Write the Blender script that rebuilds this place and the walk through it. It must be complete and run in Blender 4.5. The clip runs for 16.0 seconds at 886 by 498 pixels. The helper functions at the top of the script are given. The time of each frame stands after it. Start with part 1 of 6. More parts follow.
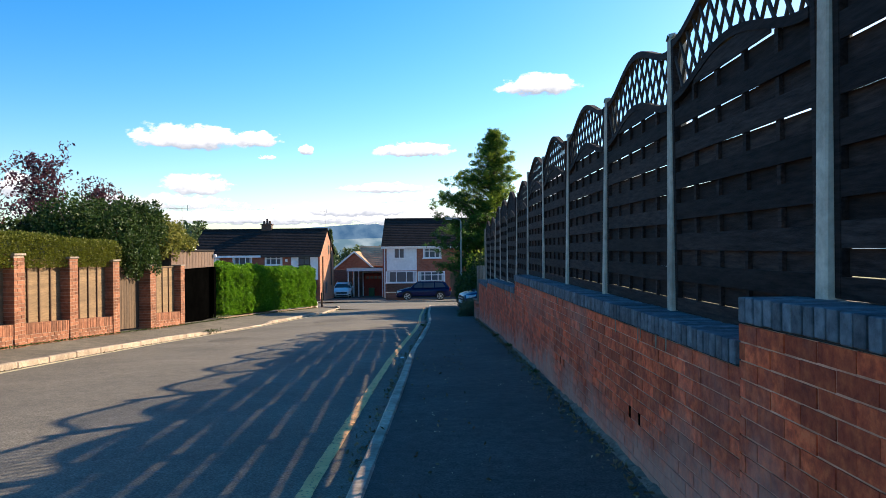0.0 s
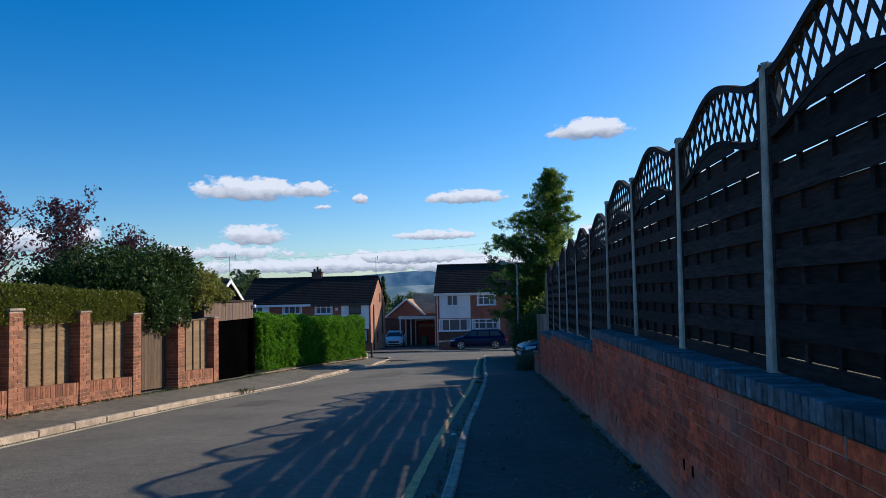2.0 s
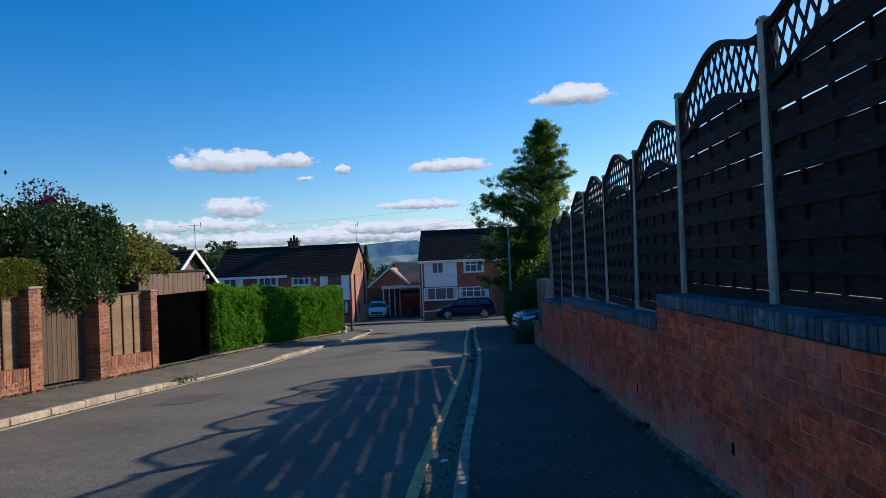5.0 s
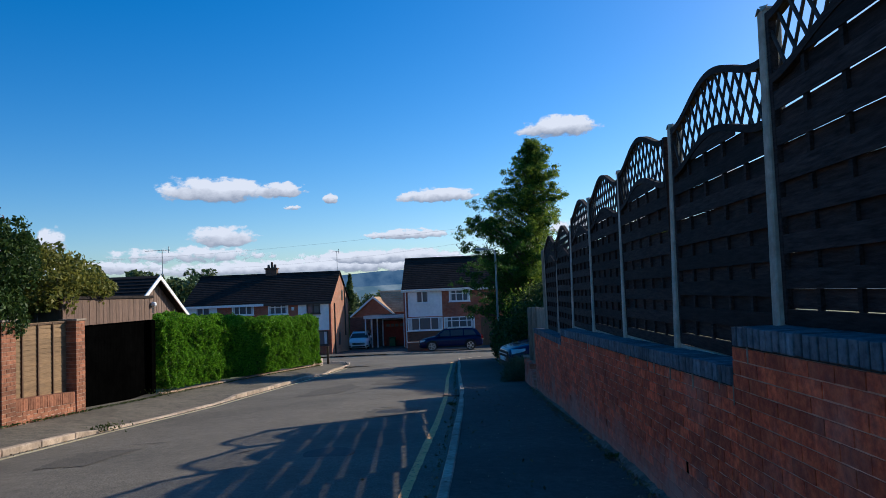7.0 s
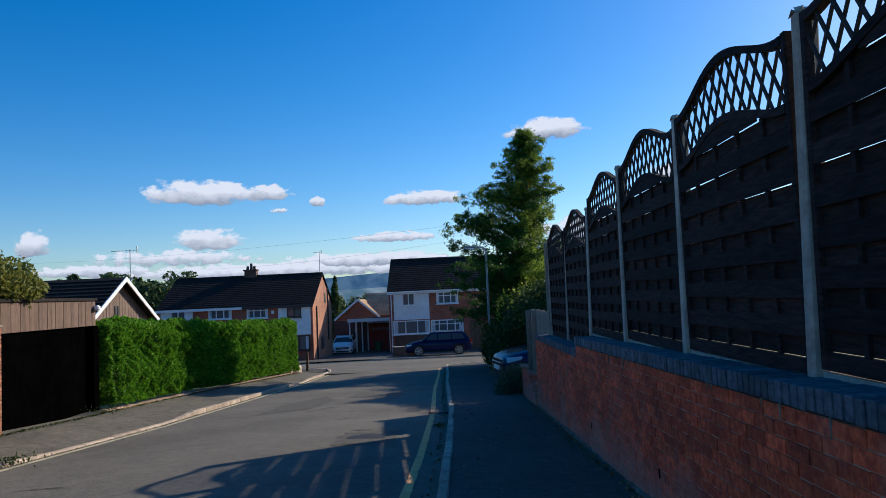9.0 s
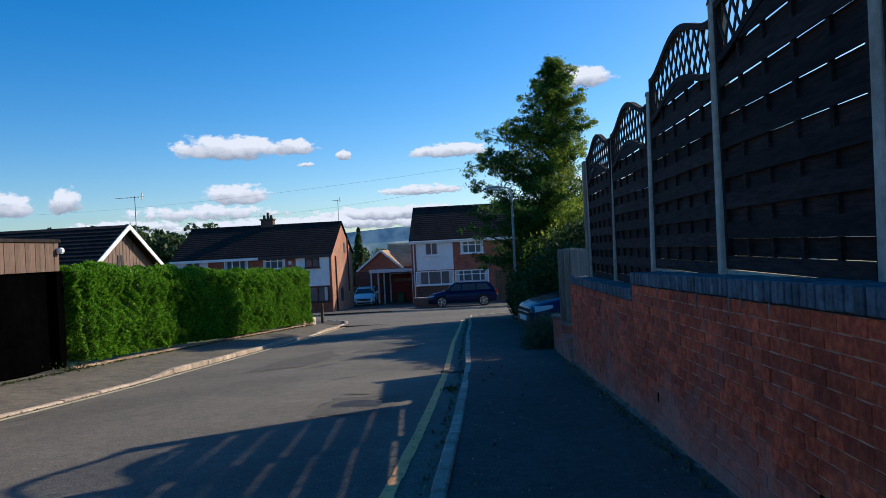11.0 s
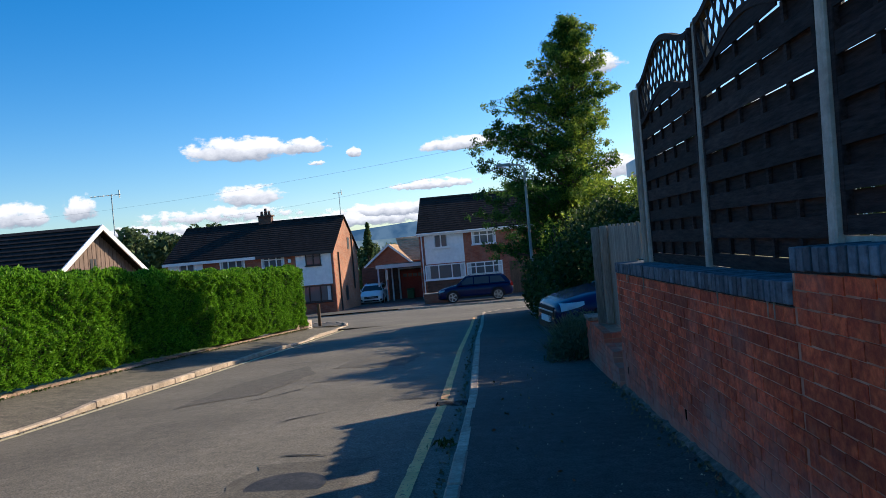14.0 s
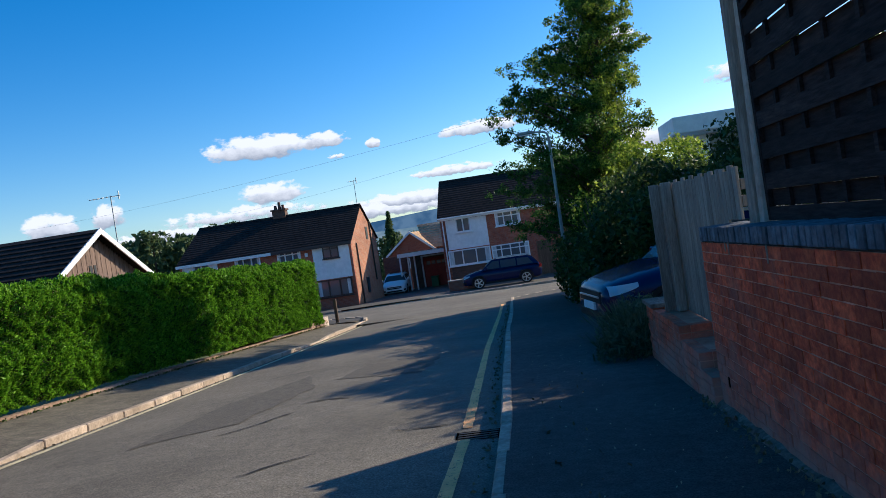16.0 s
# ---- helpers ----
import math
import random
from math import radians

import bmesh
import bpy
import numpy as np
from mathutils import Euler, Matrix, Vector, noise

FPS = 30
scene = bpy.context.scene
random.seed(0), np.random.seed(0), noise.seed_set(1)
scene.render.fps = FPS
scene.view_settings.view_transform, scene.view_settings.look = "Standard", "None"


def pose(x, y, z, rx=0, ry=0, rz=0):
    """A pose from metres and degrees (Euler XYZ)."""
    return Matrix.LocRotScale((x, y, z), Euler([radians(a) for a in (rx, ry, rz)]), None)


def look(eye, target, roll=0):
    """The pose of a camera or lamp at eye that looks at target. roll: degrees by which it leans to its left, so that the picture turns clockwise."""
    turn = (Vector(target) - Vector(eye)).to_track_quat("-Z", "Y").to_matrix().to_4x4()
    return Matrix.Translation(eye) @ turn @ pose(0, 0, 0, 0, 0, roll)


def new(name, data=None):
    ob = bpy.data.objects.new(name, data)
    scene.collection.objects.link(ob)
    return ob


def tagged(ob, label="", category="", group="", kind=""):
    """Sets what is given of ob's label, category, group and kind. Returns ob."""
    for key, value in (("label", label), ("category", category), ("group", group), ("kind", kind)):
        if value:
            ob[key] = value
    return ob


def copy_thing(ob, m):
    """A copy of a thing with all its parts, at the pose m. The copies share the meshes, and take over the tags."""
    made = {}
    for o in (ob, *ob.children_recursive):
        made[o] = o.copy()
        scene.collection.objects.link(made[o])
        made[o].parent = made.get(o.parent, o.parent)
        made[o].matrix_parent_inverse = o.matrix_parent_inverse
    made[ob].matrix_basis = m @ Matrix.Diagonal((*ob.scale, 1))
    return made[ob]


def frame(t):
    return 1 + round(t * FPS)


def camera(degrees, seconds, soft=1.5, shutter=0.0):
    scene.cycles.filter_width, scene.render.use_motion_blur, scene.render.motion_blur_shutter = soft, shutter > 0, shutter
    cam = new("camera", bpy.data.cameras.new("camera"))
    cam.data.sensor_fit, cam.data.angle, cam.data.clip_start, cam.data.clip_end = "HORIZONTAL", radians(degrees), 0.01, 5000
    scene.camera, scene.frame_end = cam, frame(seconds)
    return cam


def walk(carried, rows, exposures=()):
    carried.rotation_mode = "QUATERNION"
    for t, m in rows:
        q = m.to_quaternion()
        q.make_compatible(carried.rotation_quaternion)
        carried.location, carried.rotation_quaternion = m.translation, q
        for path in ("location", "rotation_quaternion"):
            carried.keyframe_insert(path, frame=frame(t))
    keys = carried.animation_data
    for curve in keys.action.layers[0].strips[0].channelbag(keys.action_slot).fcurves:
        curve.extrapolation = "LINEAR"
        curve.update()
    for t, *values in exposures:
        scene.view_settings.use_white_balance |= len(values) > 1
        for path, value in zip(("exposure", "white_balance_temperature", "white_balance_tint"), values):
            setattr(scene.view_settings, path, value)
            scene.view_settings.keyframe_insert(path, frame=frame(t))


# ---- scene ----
cam = camera(62.3, 16.0, soft=0.65)
PATH = [
    (0, (0.268, 0.052, 1.431), (0.269, 2.052, 1.426), -0.6),
    (0.5, (0.231, 0.618, 1.473), (0.373, 2.61, 1.586), -4.1),
    (1, (0.216, 1.178, 1.489), (0.206, 3.172, 1.634), -0.9),
    (1.5, (0.213, 1.75, 1.479), (0.247, 3.748, 1.558), -2.7),
    (2, (0.2, 2.323, 1.473), (0.058, 4.314, 1.596), -1.3),
    (2.5, (0.184, 2.944, 1.468), (0.106, 4.936, 1.627), -5.0),
    (3, (0.12, 3.51, 1.453), (-0.098, 5.49, 1.634), -2.4),
    (3.5, (0.07, 4.111, 1.42), (0.02, 6.104, 1.58), -2.8),
    (4, (0.011, 4.674, 1.363), (-0.167, 6.664, 1.45), -0.7),
    (4.5, (-0.027, 5.321, 1.339), (0.004, 7.318, 1.446), -3.3),
    (5, (-0.031, 5.899, 1.306), (-0.134, 7.896, 1.344), -2.5),
    (5.2, (-0.013, 6.183, 1.258), (-0.059, 8.18, 1.345), -2.6),
    (7.3, (0.06, 8.637, 1.204), (-0.006, 10.632, 1.329), -2.3),
    (7.5, (0.024, 8.852, 1.231), (0.033, 10.847, 1.359), -2.6),
    (8, (-0.032, 9.378, 1.202), (-0.187, 11.369, 1.317), -1.3),
    (8.5, (-0.041, 10.034, 1.176), (-0.075, 12.032, 1.249), -3.2),
    (8.7, (-0.025, 10.277, 1.175), (-0.057, 12.274, 1.293), -2.5),
    (10.8, (0.156, 13.027, 0.885), (0.139, 15.022, 1.018), -3.4),
    (11, (0.157, 13.237, 0.861), (0.047, 15.234, 0.86), -2.9),
    (11.5, (0.174, 13.868, 0.776), (0.064, 15.861, 0.654), -4.2),
    (12, (0.171, 14.388, 0.776), (0.118, 16.379, 0.598), -3.8),
    (12.5, (0.166, 14.992, 0.754), (0.03, 16.984, 0.637), -2.8),
    (13, (0.176, 15.556, 0.747), (-0.016, 17.542, 0.615), -3.5),
    (13.5, (0.176, 16.097, 0.737), (0.006, 18.087, 0.634), -6.0),
    (14, (0.235, 16.697, 0.706), (0.086, 18.691, 0.69), -5.0),
    (14.5, (0.212, 17.313, 0.656), (0.092, 19.309, 0.66), -7.0),
    (15, (0.196, 17.862, 0.656), (0.063, 19.858, 0.658), -6.8),
    (15.5, (0.151, 18.441, 0.616), (-0.069, 20.428, 0.622), -8.2),
    (16, (0.174, 19.018, 0.586), (-0.047, 21.005, 0.54), -8.5),
]
EXPOSURES = [(0, 1.06, 6300, 14), (0.2, 0.85, 6200, 14), (0.5, 0.38, 5700, 13), (1.0, 0.16, 5400, 13), (5.2, 0.11, 5400, 13), (8.7, 0.11, 5400, 13), (11.0, 0.22, 5500, 13), (11.5, 0.62, 5900, 14), (12.0, 0.92, 6250, 14), (13.5, 0.76, 6100, 14), (14.0, 0.52, 5800, 13), (14.5, 0.45, 5550, 13), (16, 0.43, 5550, 13)]
walk(cam, [(t, look(eye, target, roll)) for t, eye, target, roll in PATH], EXPOSURES)

# world, sun and sky
SUN_AZ, SUN_EL = radians(50), radians(24)
world = bpy.data.worlds.new("world")
scene.world = world
world.use_nodes = True
wt = world.node_tree
sky = wt.nodes.new("ShaderNodeTexSky")
sky.sky_type, sky.sun_disc = "NISHITA", False
sky.sun_elevation, sky.sun_rotation = SUN_EL, SUN_AZ
sky.air_density, sky.dust_density, sky.ozone_density = 1.0, 0.5, 3.0
deep = wt.nodes.new("ShaderNodeHueSaturation")
deep.inputs["Saturation"].default_value = 1.43
wt.links.new(sky.outputs[0], deep.inputs["Color"])
wt.links.new(deep.outputs[0], wt.nodes["Background"].inputs[0])
wt.nodes["Background"].inputs[1].default_value = 0.112
sun_data = bpy.data.lights.new("sun", "SUN")
sun_data.energy, sun_data.angle, sun_data.color = 5.0, radians(0.53), (1.0, 0.82, 0.54)
sun = new("sun", sun_data)
sun.matrix_world = look((0, 0, 60), (-math.sin(SUN_AZ) * math.cos(SUN_EL), -math.cos(SUN_AZ) * math.cos(SUN_EL), 60 - math.sin(SUN_EL)))


# ---- materials ----
def mat(name, c1, c2, scale=4.0, rough=0.85, bump=0.3, fine=90.0, vary="", amount=0.35, metal=0.0, stain=0.25, stretch=(1, 1, 1), spec=0.4, c3=None, dist=0.004, pale=0.0, at=(0.32, 0.68, 0.5), broad=0.0, salts=0.0):
    """Grain between two colours, large stains, fine relief; vary: 'object' or 'island' gives each piece its own value."""
    m = bpy.data.materials.new(name)
    m.use_nodes = True
    t = m.node_tree
    n, lk = t.nodes, t.links
    bs = n["Principled BSDF"]
    pos = n.new("ShaderNodeNewGeometry")
    mp = n.new("ShaderNodeMapping")
    mp.inputs["Scale"].default_value = stretch
    lk.new(pos.outputs["Position"], mp.inputs["Vector"])

    def noise_at(sc, det=5.0):
        q = n.new("ShaderNodeTexNoise")
        q.inputs["Scale"].default_value, q.inputs["Detail"].default_value, q.inputs["Roughness"].default_value = sc, det, 0.65
        lk.new(mp.outputs[0], q.inputs["Vector"])
        return q

    grain = noise_at(scale)
    ramp = n.new("ShaderNodeValToRGB")
    ramp.color_ramp.elements[0].position, ramp.color_ramp.elements[1].position = at[0], at[1]
    ramp.color_ramp.elements[0].color, ramp.color_ramp.elements[1].color = (*c1, 1), (*c2, 1)
    if c3:
        e = ramp.color_ramp.elements.new(at[2])
        e.color = (*c3, 1)
    lk.new(grain.outputs[0], ramp.inputs[0])
    big = noise_at(scale * 0.13, 3.0)
    mr = n.new("ShaderNodeMapRange")
    mr.inputs[1].default_value, mr.inputs[2].default_value = 0.3, 0.7
    mr.inputs[3].default_value, mr.inputs[4].default_value = 1 - stain, 1 + stain
    lk.new(big.outputs[0], mr.inputs[0])
    value = mr.outputs[0]
    if vary:
        src = n.new("ShaderNodeObjectInfo") if vary == "object" else pos
        rnd = src.outputs["Random"] if vary == "object" else src.outputs["Random Per Island"]
        mv = n.new("ShaderNodeMapRange")
        mv.inputs[3].default_value, mv.inputs[4].default_value = 1 - amount, 1 + amount
        lk.new(rnd, mv.inputs[0])
        mu = n.new("ShaderNodeMath")
        mu.operation = "MULTIPLY"
        lk.new(mv.outputs[0], mu.inputs[0])
        lk.new(value, mu.inputs[1])
        value = mu.outputs[0]
    if broad:
        wide = noise_at(0.55, 5.0)
        mw = n.new("ShaderNodeMapRange")
        mw.inputs[1].default_value, mw.inputs[2].default_value = 0.32, 0.68
        mw.inputs[3].default_value, mw.inputs[4].default_value = 1 - broad, 1 + broad
        lk.new(wide.outputs[0], mw.inputs[0])
        mq = n.new("ShaderNodeMath")
        mq.operation = "MULTIPLY"
        lk.new(mw.outputs[0], mq.inputs[0])
        lk.new(value, mq.inputs[1])
        value = mq.outputs[0]
    hsv = n.new("ShaderNodeHueSaturation")
    lk.new(ramp.outputs[0], hsv.inputs["Color"])
    lk.new(value, hsv.inputs["Value"])
    colour = hsv.outputs[0]
    if pale:
        bloom = noise_at(1.1, 8.0)
        mb = n.new("ShaderNodeMapRange")
        mb.inputs[1].default_value, mb.inputs[2].default_value, mb.inputs[4].default_value = 0.50, 0.72, pale
        lk.new(bloom.outputs[0], mb.inputs[0])
        mxx = n.new("ShaderNodeMix")
        mxx.data_type = "RGBA"
        mxx.inputs["B"].default_value = (0.42, 0.27, 0.21, 1)
        lk.new(mb.outputs[0], mxx.inputs["Factor"])
        lk.new(colour, mxx.inputs["A"])
        colour = mxx.outputs["Result"]
    if salts:
        # salts drawn up from the damp ground: ragged pale stains on the lowest courses, whose foot falls with the street
        sp = n.new("ShaderNodeSeparateXYZ")
        lk.new(pos.outputs["Position"], sp.inputs[0])

        def mth(op, a, b):
            q = n.new("ShaderNodeMath")
            q.operation = op
            for i, v in enumerate((a, b)):
                if isinstance(v, float):
                    q.inputs[i].default_value = v
                else:
                    lk.new(v, q.inputs[i])
            return q.outputs[0]

        y = sp.outputs[1]
        foot = mth("ADD", mth("MULTIPLY", y, 0.034), mth("MULTIPLY", mth("MULTIPLY", y, y), 0.0006))
        high = mth("SUBTRACT", mth("ADD", sp.outputs[2], foot), 0.2)
        ragged = mth("ADD", high, mth("MULTIPLY", mth("SUBTRACT", noise_at(1.7, 6.0).outputs[0], 0.5), -1.5))
        salt = n.new("ShaderNodeMapRange")
        salt.inputs[1].default_value, salt.inputs[2].default_value = 0.42, 0.0
        salt.inputs[3].default_value, salt.inputs[4].default_value = 0.0, salts
        lk.new(ragged, salt.inputs[0])
        mxs = n.new("ShaderNodeMix")
        mxs.data_type = "RGBA"
        mxs.inputs["B"].default_value = (0.50, 0.27, 0.20, 1)
        lk.new(salt.outputs[0], mxs.inputs["Factor"])
        lk.new(colour, mxs.inputs["A"])
        colour = mxs.outputs["Result"]
    lk.new(colour, bs.inputs["Base Color"])
    bs.inputs["Roughness"].default_value, bs.inputs["Metallic"].default_value = rough, metal
    bs.inputs["Specular IOR Level"].default_value = spec
    if bump:
        fn = noise_at(fine, 4.0)
        bp = n.new("ShaderNodeBump")
        bp.inputs["Strength"].default_value, bp.inputs["Distance"].default_value = bump, dist
        lk.new(fn.outputs[0], bp.inputs["Height"])
        lk.new(bp.outputs[0], bs.inputs["Normal"])
    return m


def leafmat(name, c1, c2, glow=0.35, rough=0.5):
    """Thin leaves: each its own shade, lit through from behind."""
    m = bpy.data.materials.new(name)
    m.use_nodes = True
    t = m.node_tree
    n, lk = t.nodes, t.links
    bs, out = n["Principled BSDF"], n["Material Output"]
    g = n.new("ShaderNodeNewGeometry")
    ramp = n.new("ShaderNodeValToRGB")
    ramp.color_ramp.elements[0].color, ramp.color_ramp.elements[1].color = (*c1, 1), (*c2, 1)
    lk.new(g.outputs["Random Per Island"], ramp.inputs[0])
    lk.new(ramp.outputs[0], bs.inputs["Base Color"])
    bs.inputs["Roughness"].default_value = rough
    bs.inputs["Specular IOR Level"].default_value = 0.15
    tr = n.new("ShaderNodeBsdfTranslucent")
    lk.new(ramp.outputs[0], tr.inputs[0])
    mx = n.new("ShaderNodeMixShader")
    mx.inputs[0].default_value = glow
    lk.new(bs.outputs[0], mx.inputs[1])
    lk.new(tr.outputs[0], mx.inputs[2])
    lk.new(mx.outputs[0], out.inputs[0])
    return m


def plain(name, c, rough=0.5, metal=0.0, spec=0.5, coat=0.0):
    m = bpy.data.materials.new(name)
    m.use_nodes = True
    b = m.node_tree.nodes["Principled BSDF"]
    b.inputs["Base Color"].default_value, b.inputs["Roughness"].default_value = (*c, 1), rough
    b.inputs["Metallic"].default_value, b.inputs["Specular IOR Level"].default_value = metal, spec
    b.inputs["Coat Weight"].default_value = coat
    return m


def brickwall_mat(name, c1, c2, mortar, sx=1.0):
    """Far brickwork: a running bond at true size, on walls along x or y."""
    m = mat(name, c1, c2, 3.0, 0.9, 0.0)
    t = m.node_tree
    n, lk = t.nodes, t.links
    g = n.new("ShaderNodeNewGeometry")
    sp = n.new("ShaderNodeSeparateXYZ")
    lk.new(g.outputs["Position"], sp.inputs[0])
    ad = n.new("ShaderNodeMath")
    lk.new(sp.outputs[0], ad.inputs[0])
    lk.new(sp.outputs[1], ad.inputs[1])
    cb = n.new("ShaderNodeCombineXYZ")
    lk.new(ad.outputs[0], cb.inputs[0])
    lk.new(sp.outputs[2], cb.inputs[1])
    br = n.new("ShaderNodeTexBrick")
    br.inputs["Scale"].default_value = 1.0
    br.inputs["Brick Width"].default_value, br.inputs["Row Height"].default_value, br.inputs["Mortar Size"].default_value = 0.225, 0.075, 0.006
    br.inputs["Color1"].default_value, br.inputs["Color2"].default_value = (*c1, 1), (*c2, 1)
    br.inputs["Mortar"].default_value = (*mortar, 1)
    lk.new(cb.outputs[0], br.inputs["Vector"])
    hsv = [q for q in n if q.type == "HUE_SAT"][0]
    lk.new(br.outputs["Color"], hsv.inputs["Color"])
    return m


M_ROAD = mat("road_asphalt", (0.060, 0.053, 0.041), (0.245, 0.214, 0.165), 60, 0.92, 0.8, 110, stain=0.16, c3=(0.146, 0.127, 0.097), dist=0.007, broad=0.22)
M_PATCH = mat("patch_asphalt", (0.042, 0.037, 0.029), (0.165, 0.143, 0.11), 60, 0.92, 0.7, 110, stain=0.2, dist=0.006)
# two footway colours: shade is put into M_PAVE, sunlight into M_PAVEW
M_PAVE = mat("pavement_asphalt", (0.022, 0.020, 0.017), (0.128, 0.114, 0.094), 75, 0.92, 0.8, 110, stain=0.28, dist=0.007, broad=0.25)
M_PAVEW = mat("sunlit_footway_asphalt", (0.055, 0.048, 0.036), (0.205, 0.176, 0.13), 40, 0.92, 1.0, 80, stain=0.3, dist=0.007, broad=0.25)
M_EDGE = mat("edging_brick", (0.24, 0.15, 0.10), (0.42, 0.29, 0.20), 12, 0.92, 0.6, 100, vary="island", amount=0.35, stain=0.4)
M_KERB = mat("kerb_concrete", (0.33, 0.248, 0.178), (0.54, 0.425, 0.315), 26, 0.9, 0.6, 100, vary="object", amount=0.16, stain=0.32)
M_YELLOW = mat("yellow_paint", (0.16, 0.115, 0.07), (0.98, 0.50, 0.19), 26, 0.85, 0.4, 140, stain=0.2, c3=(0.92, 0.455, 0.17), at=(0.36, 0.60, 0.42))
M_PALELINE = mat("faded_paint", (0.42, 0.35, 0.20), (0.74, 0.64, 0.40), 18, 0.85, 0.4, 140, stain=0.3)
M_BRICK_P = mat("red_brick_p", (0.38, 0.046, 0.017), (0.80, 0.150, 0.046), 22, 0.9, 0.6, 120, vary="object", amount=0.30, stain=0.3, c3=(0.60, 0.090, 0.029), pale=0.4, salts=0.75)
M_BRICK_I = mat("red_brick_i", (0.38, 0.046, 0.017), (0.80, 0.150, 0.046), 22, 0.9, 0.6, 120, vary="island", amount=0.30, stain=0.3, c3=(0.60, 0.090, 0.029), pale=0.4, salts=0.75)
M_MORTAR = mat("mortar", (0.48, 0.165, 0.092), (0.80, 0.385, 0.245), 5, 0.95, 0.5, 150, stain=0.35, salts=0.5)
M_MORTARW = mat("weathered_mortar", (0.28, 0.20, 0.14), (0.44, 0.34, 0.26), 12, 0.95, 0.5, 150, stain=0.35)
M_DARKMORTAR = mat("dark_mortar", (0.02, 0.02, 0.02), (0.055, 0.052, 0.05), 14, 0.95, 0.5, 120)
M_HAUNCH = mat("dirty_mortar", (0.11, 0.078, 0.056), (0.30, 0.215, 0.155), 22, 0.95, 0.8, 90, stain=0.45, dist=0.01)
M_BLUE_P = mat("blue_brick", (0.060, 0.070, 0.082), (0.165, 0.180, 0.195), 18, 0.75, 0.45, 100, vary="object", amount=0.4, stain=0.2, spec=0.2)
M_PINK_I = mat("pink_brick_i", (0.180, 0.064, 0.032), (0.345, 0.148, 0.078), 14, 0.9, 0.5, 120, vary="island", amount=0.38, stain=0.25)
M_PINK_P = mat("pink_brick_p", (0.180, 0.064, 0.032), (0.345, 0.148, 0.078), 14, 0.9, 0.5, 120, vary="object", amount=0.38, stain=0.25)
M_POST = mat("post_concrete", (0.38, 0.30, 0.23), (0.56, 0.46, 0.365), 18, 0.9, 0.45, 130, vary="object", amount=0.12, stain=0.3)
M_FENCE = mat("dark_stained_wood", (0.010, 0.0065, 0.006), (0.046, 0.031, 0.027), 6, 0.85, 0.6, 30, vary="object", amount=0.4, stretch=(9, 1, 9), dist=0.003, spec=0.15)
M_TRELLIS = mat("trellis_wood", (0.012, 0.008, 0.007), (0.04, 0.026, 0.02), 12, 0.75, 0.4, 60, vary="island", amount=0.3)
M_LAP = mat("lap_fence_wood", (0.160, 0.096, 0.044), (0.27, 0.168, 0.080), 5, 0.8, 0.4, 40, vary="object", amount=0.16, stretch=(1, 1, 12), stain=0.15)
M_BATTEN = mat("batten_wood", (0.06, 0.032, 0.016), (0.13, 0.072, 0.036), 9, 0.8, 0.4, 50, stretch=(6, 6, 1))
M_OLDWOOD = mat("weathered_wood", (0.065, 0.038, 0.020), (0.145, 0.09, 0.052), 9, 0.85, 0.5, 45, vary="object", amount=0.3, stretch=(9, 9, 1), stain=0.3)
M_GREYWOOD = mat("greyed_fence_wood", (0.20, 0.155, 0.115), (0.38, 0.30, 0.225), 9, 0.85, 0.5, 45, vary="object", amount=0.2, stretch=(9, 9, 1), stain=0.3)
M_CLAD = mat("timber_cladding", (0.125, 0.078, 0.058), (0.215, 0.142, 0.108), 8, 0.8, 0.4, 40, vary="object", amount=0.15, stretch=(8, 8, 1))
M_BLACK = mat("flat_black", (0.001, 0.001, 0.001), (0.002, 0.002, 0.002), 5, 0.9, 0.0, spec=0.0)
M_DARKCLAD = mat("dark_cladding", (0.10, 0.058, 0.04), (0.18, 0.11, 0.075), 8, 0.8, 0.4, 40, vary="object", amount=0.15, stretch=(8, 8, 1))
M_HEDGE = leafmat("hedge_leaves", (0.014, 0.066, 0.003), (0.25, 0.50, 0.022), 0.36)
M_CLIP = leafmat("privet_leaves", (0.066, 0.082, 0.010), (0.205, 0.215, 0.028), 0.3)
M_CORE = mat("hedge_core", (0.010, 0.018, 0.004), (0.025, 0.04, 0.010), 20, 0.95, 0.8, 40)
M_IVY = leafmat("ivy_leaves", (0.014, 0.036, 0.008), (0.080, 0.130, 0.030), 0.25, 0.55)
M_LIME = leafmat("yellow_green_leaves", (0.10, 0.12, 0.02), (0.28, 0.27, 0.06), 0.4)
M_PLUM = leafmat("purple_leaves", (0.045, 0.018, 0.030), (0.16, 0.065, 0.080), 0.4)
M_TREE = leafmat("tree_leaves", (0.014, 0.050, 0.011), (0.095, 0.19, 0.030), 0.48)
# leaf colour with sunlight in it, for the tree's lit side and two shrubs
M_TREELIT = leafmat("pale_sunlit_leaves", (0.075, 0.14, 0.015), (0.34, 0.42, 0.05), 0.55)
M_SHRUB = leafmat("shrub_leaves", (0.022, 0.045, 0.012), (0.085, 0.12, 0.03), 0.35)
M_LAV = leafmat("lavender_leaves", (0.05, 0.075, 0.035), (0.15, 0.18, 0.10), 0.3)
M_FARTREE = leafmat("far_leaves", (0.045, 0.08, 0.035), (0.14, 0.18, 0.065), 0.35)
M_BARK = mat("bark", (0.06, 0.045, 0.03), (0.16, 0.12, 0.085), 14, 0.95, 0.9, 40, stretch=(5, 5, 1), dist=0.02)
M_GRASS = mat("grass_ground", (0.05, 0.075, 0.02), (0.14, 0.15, 0.05), 3, 0.95, 0.8, 60, stain=0.3)
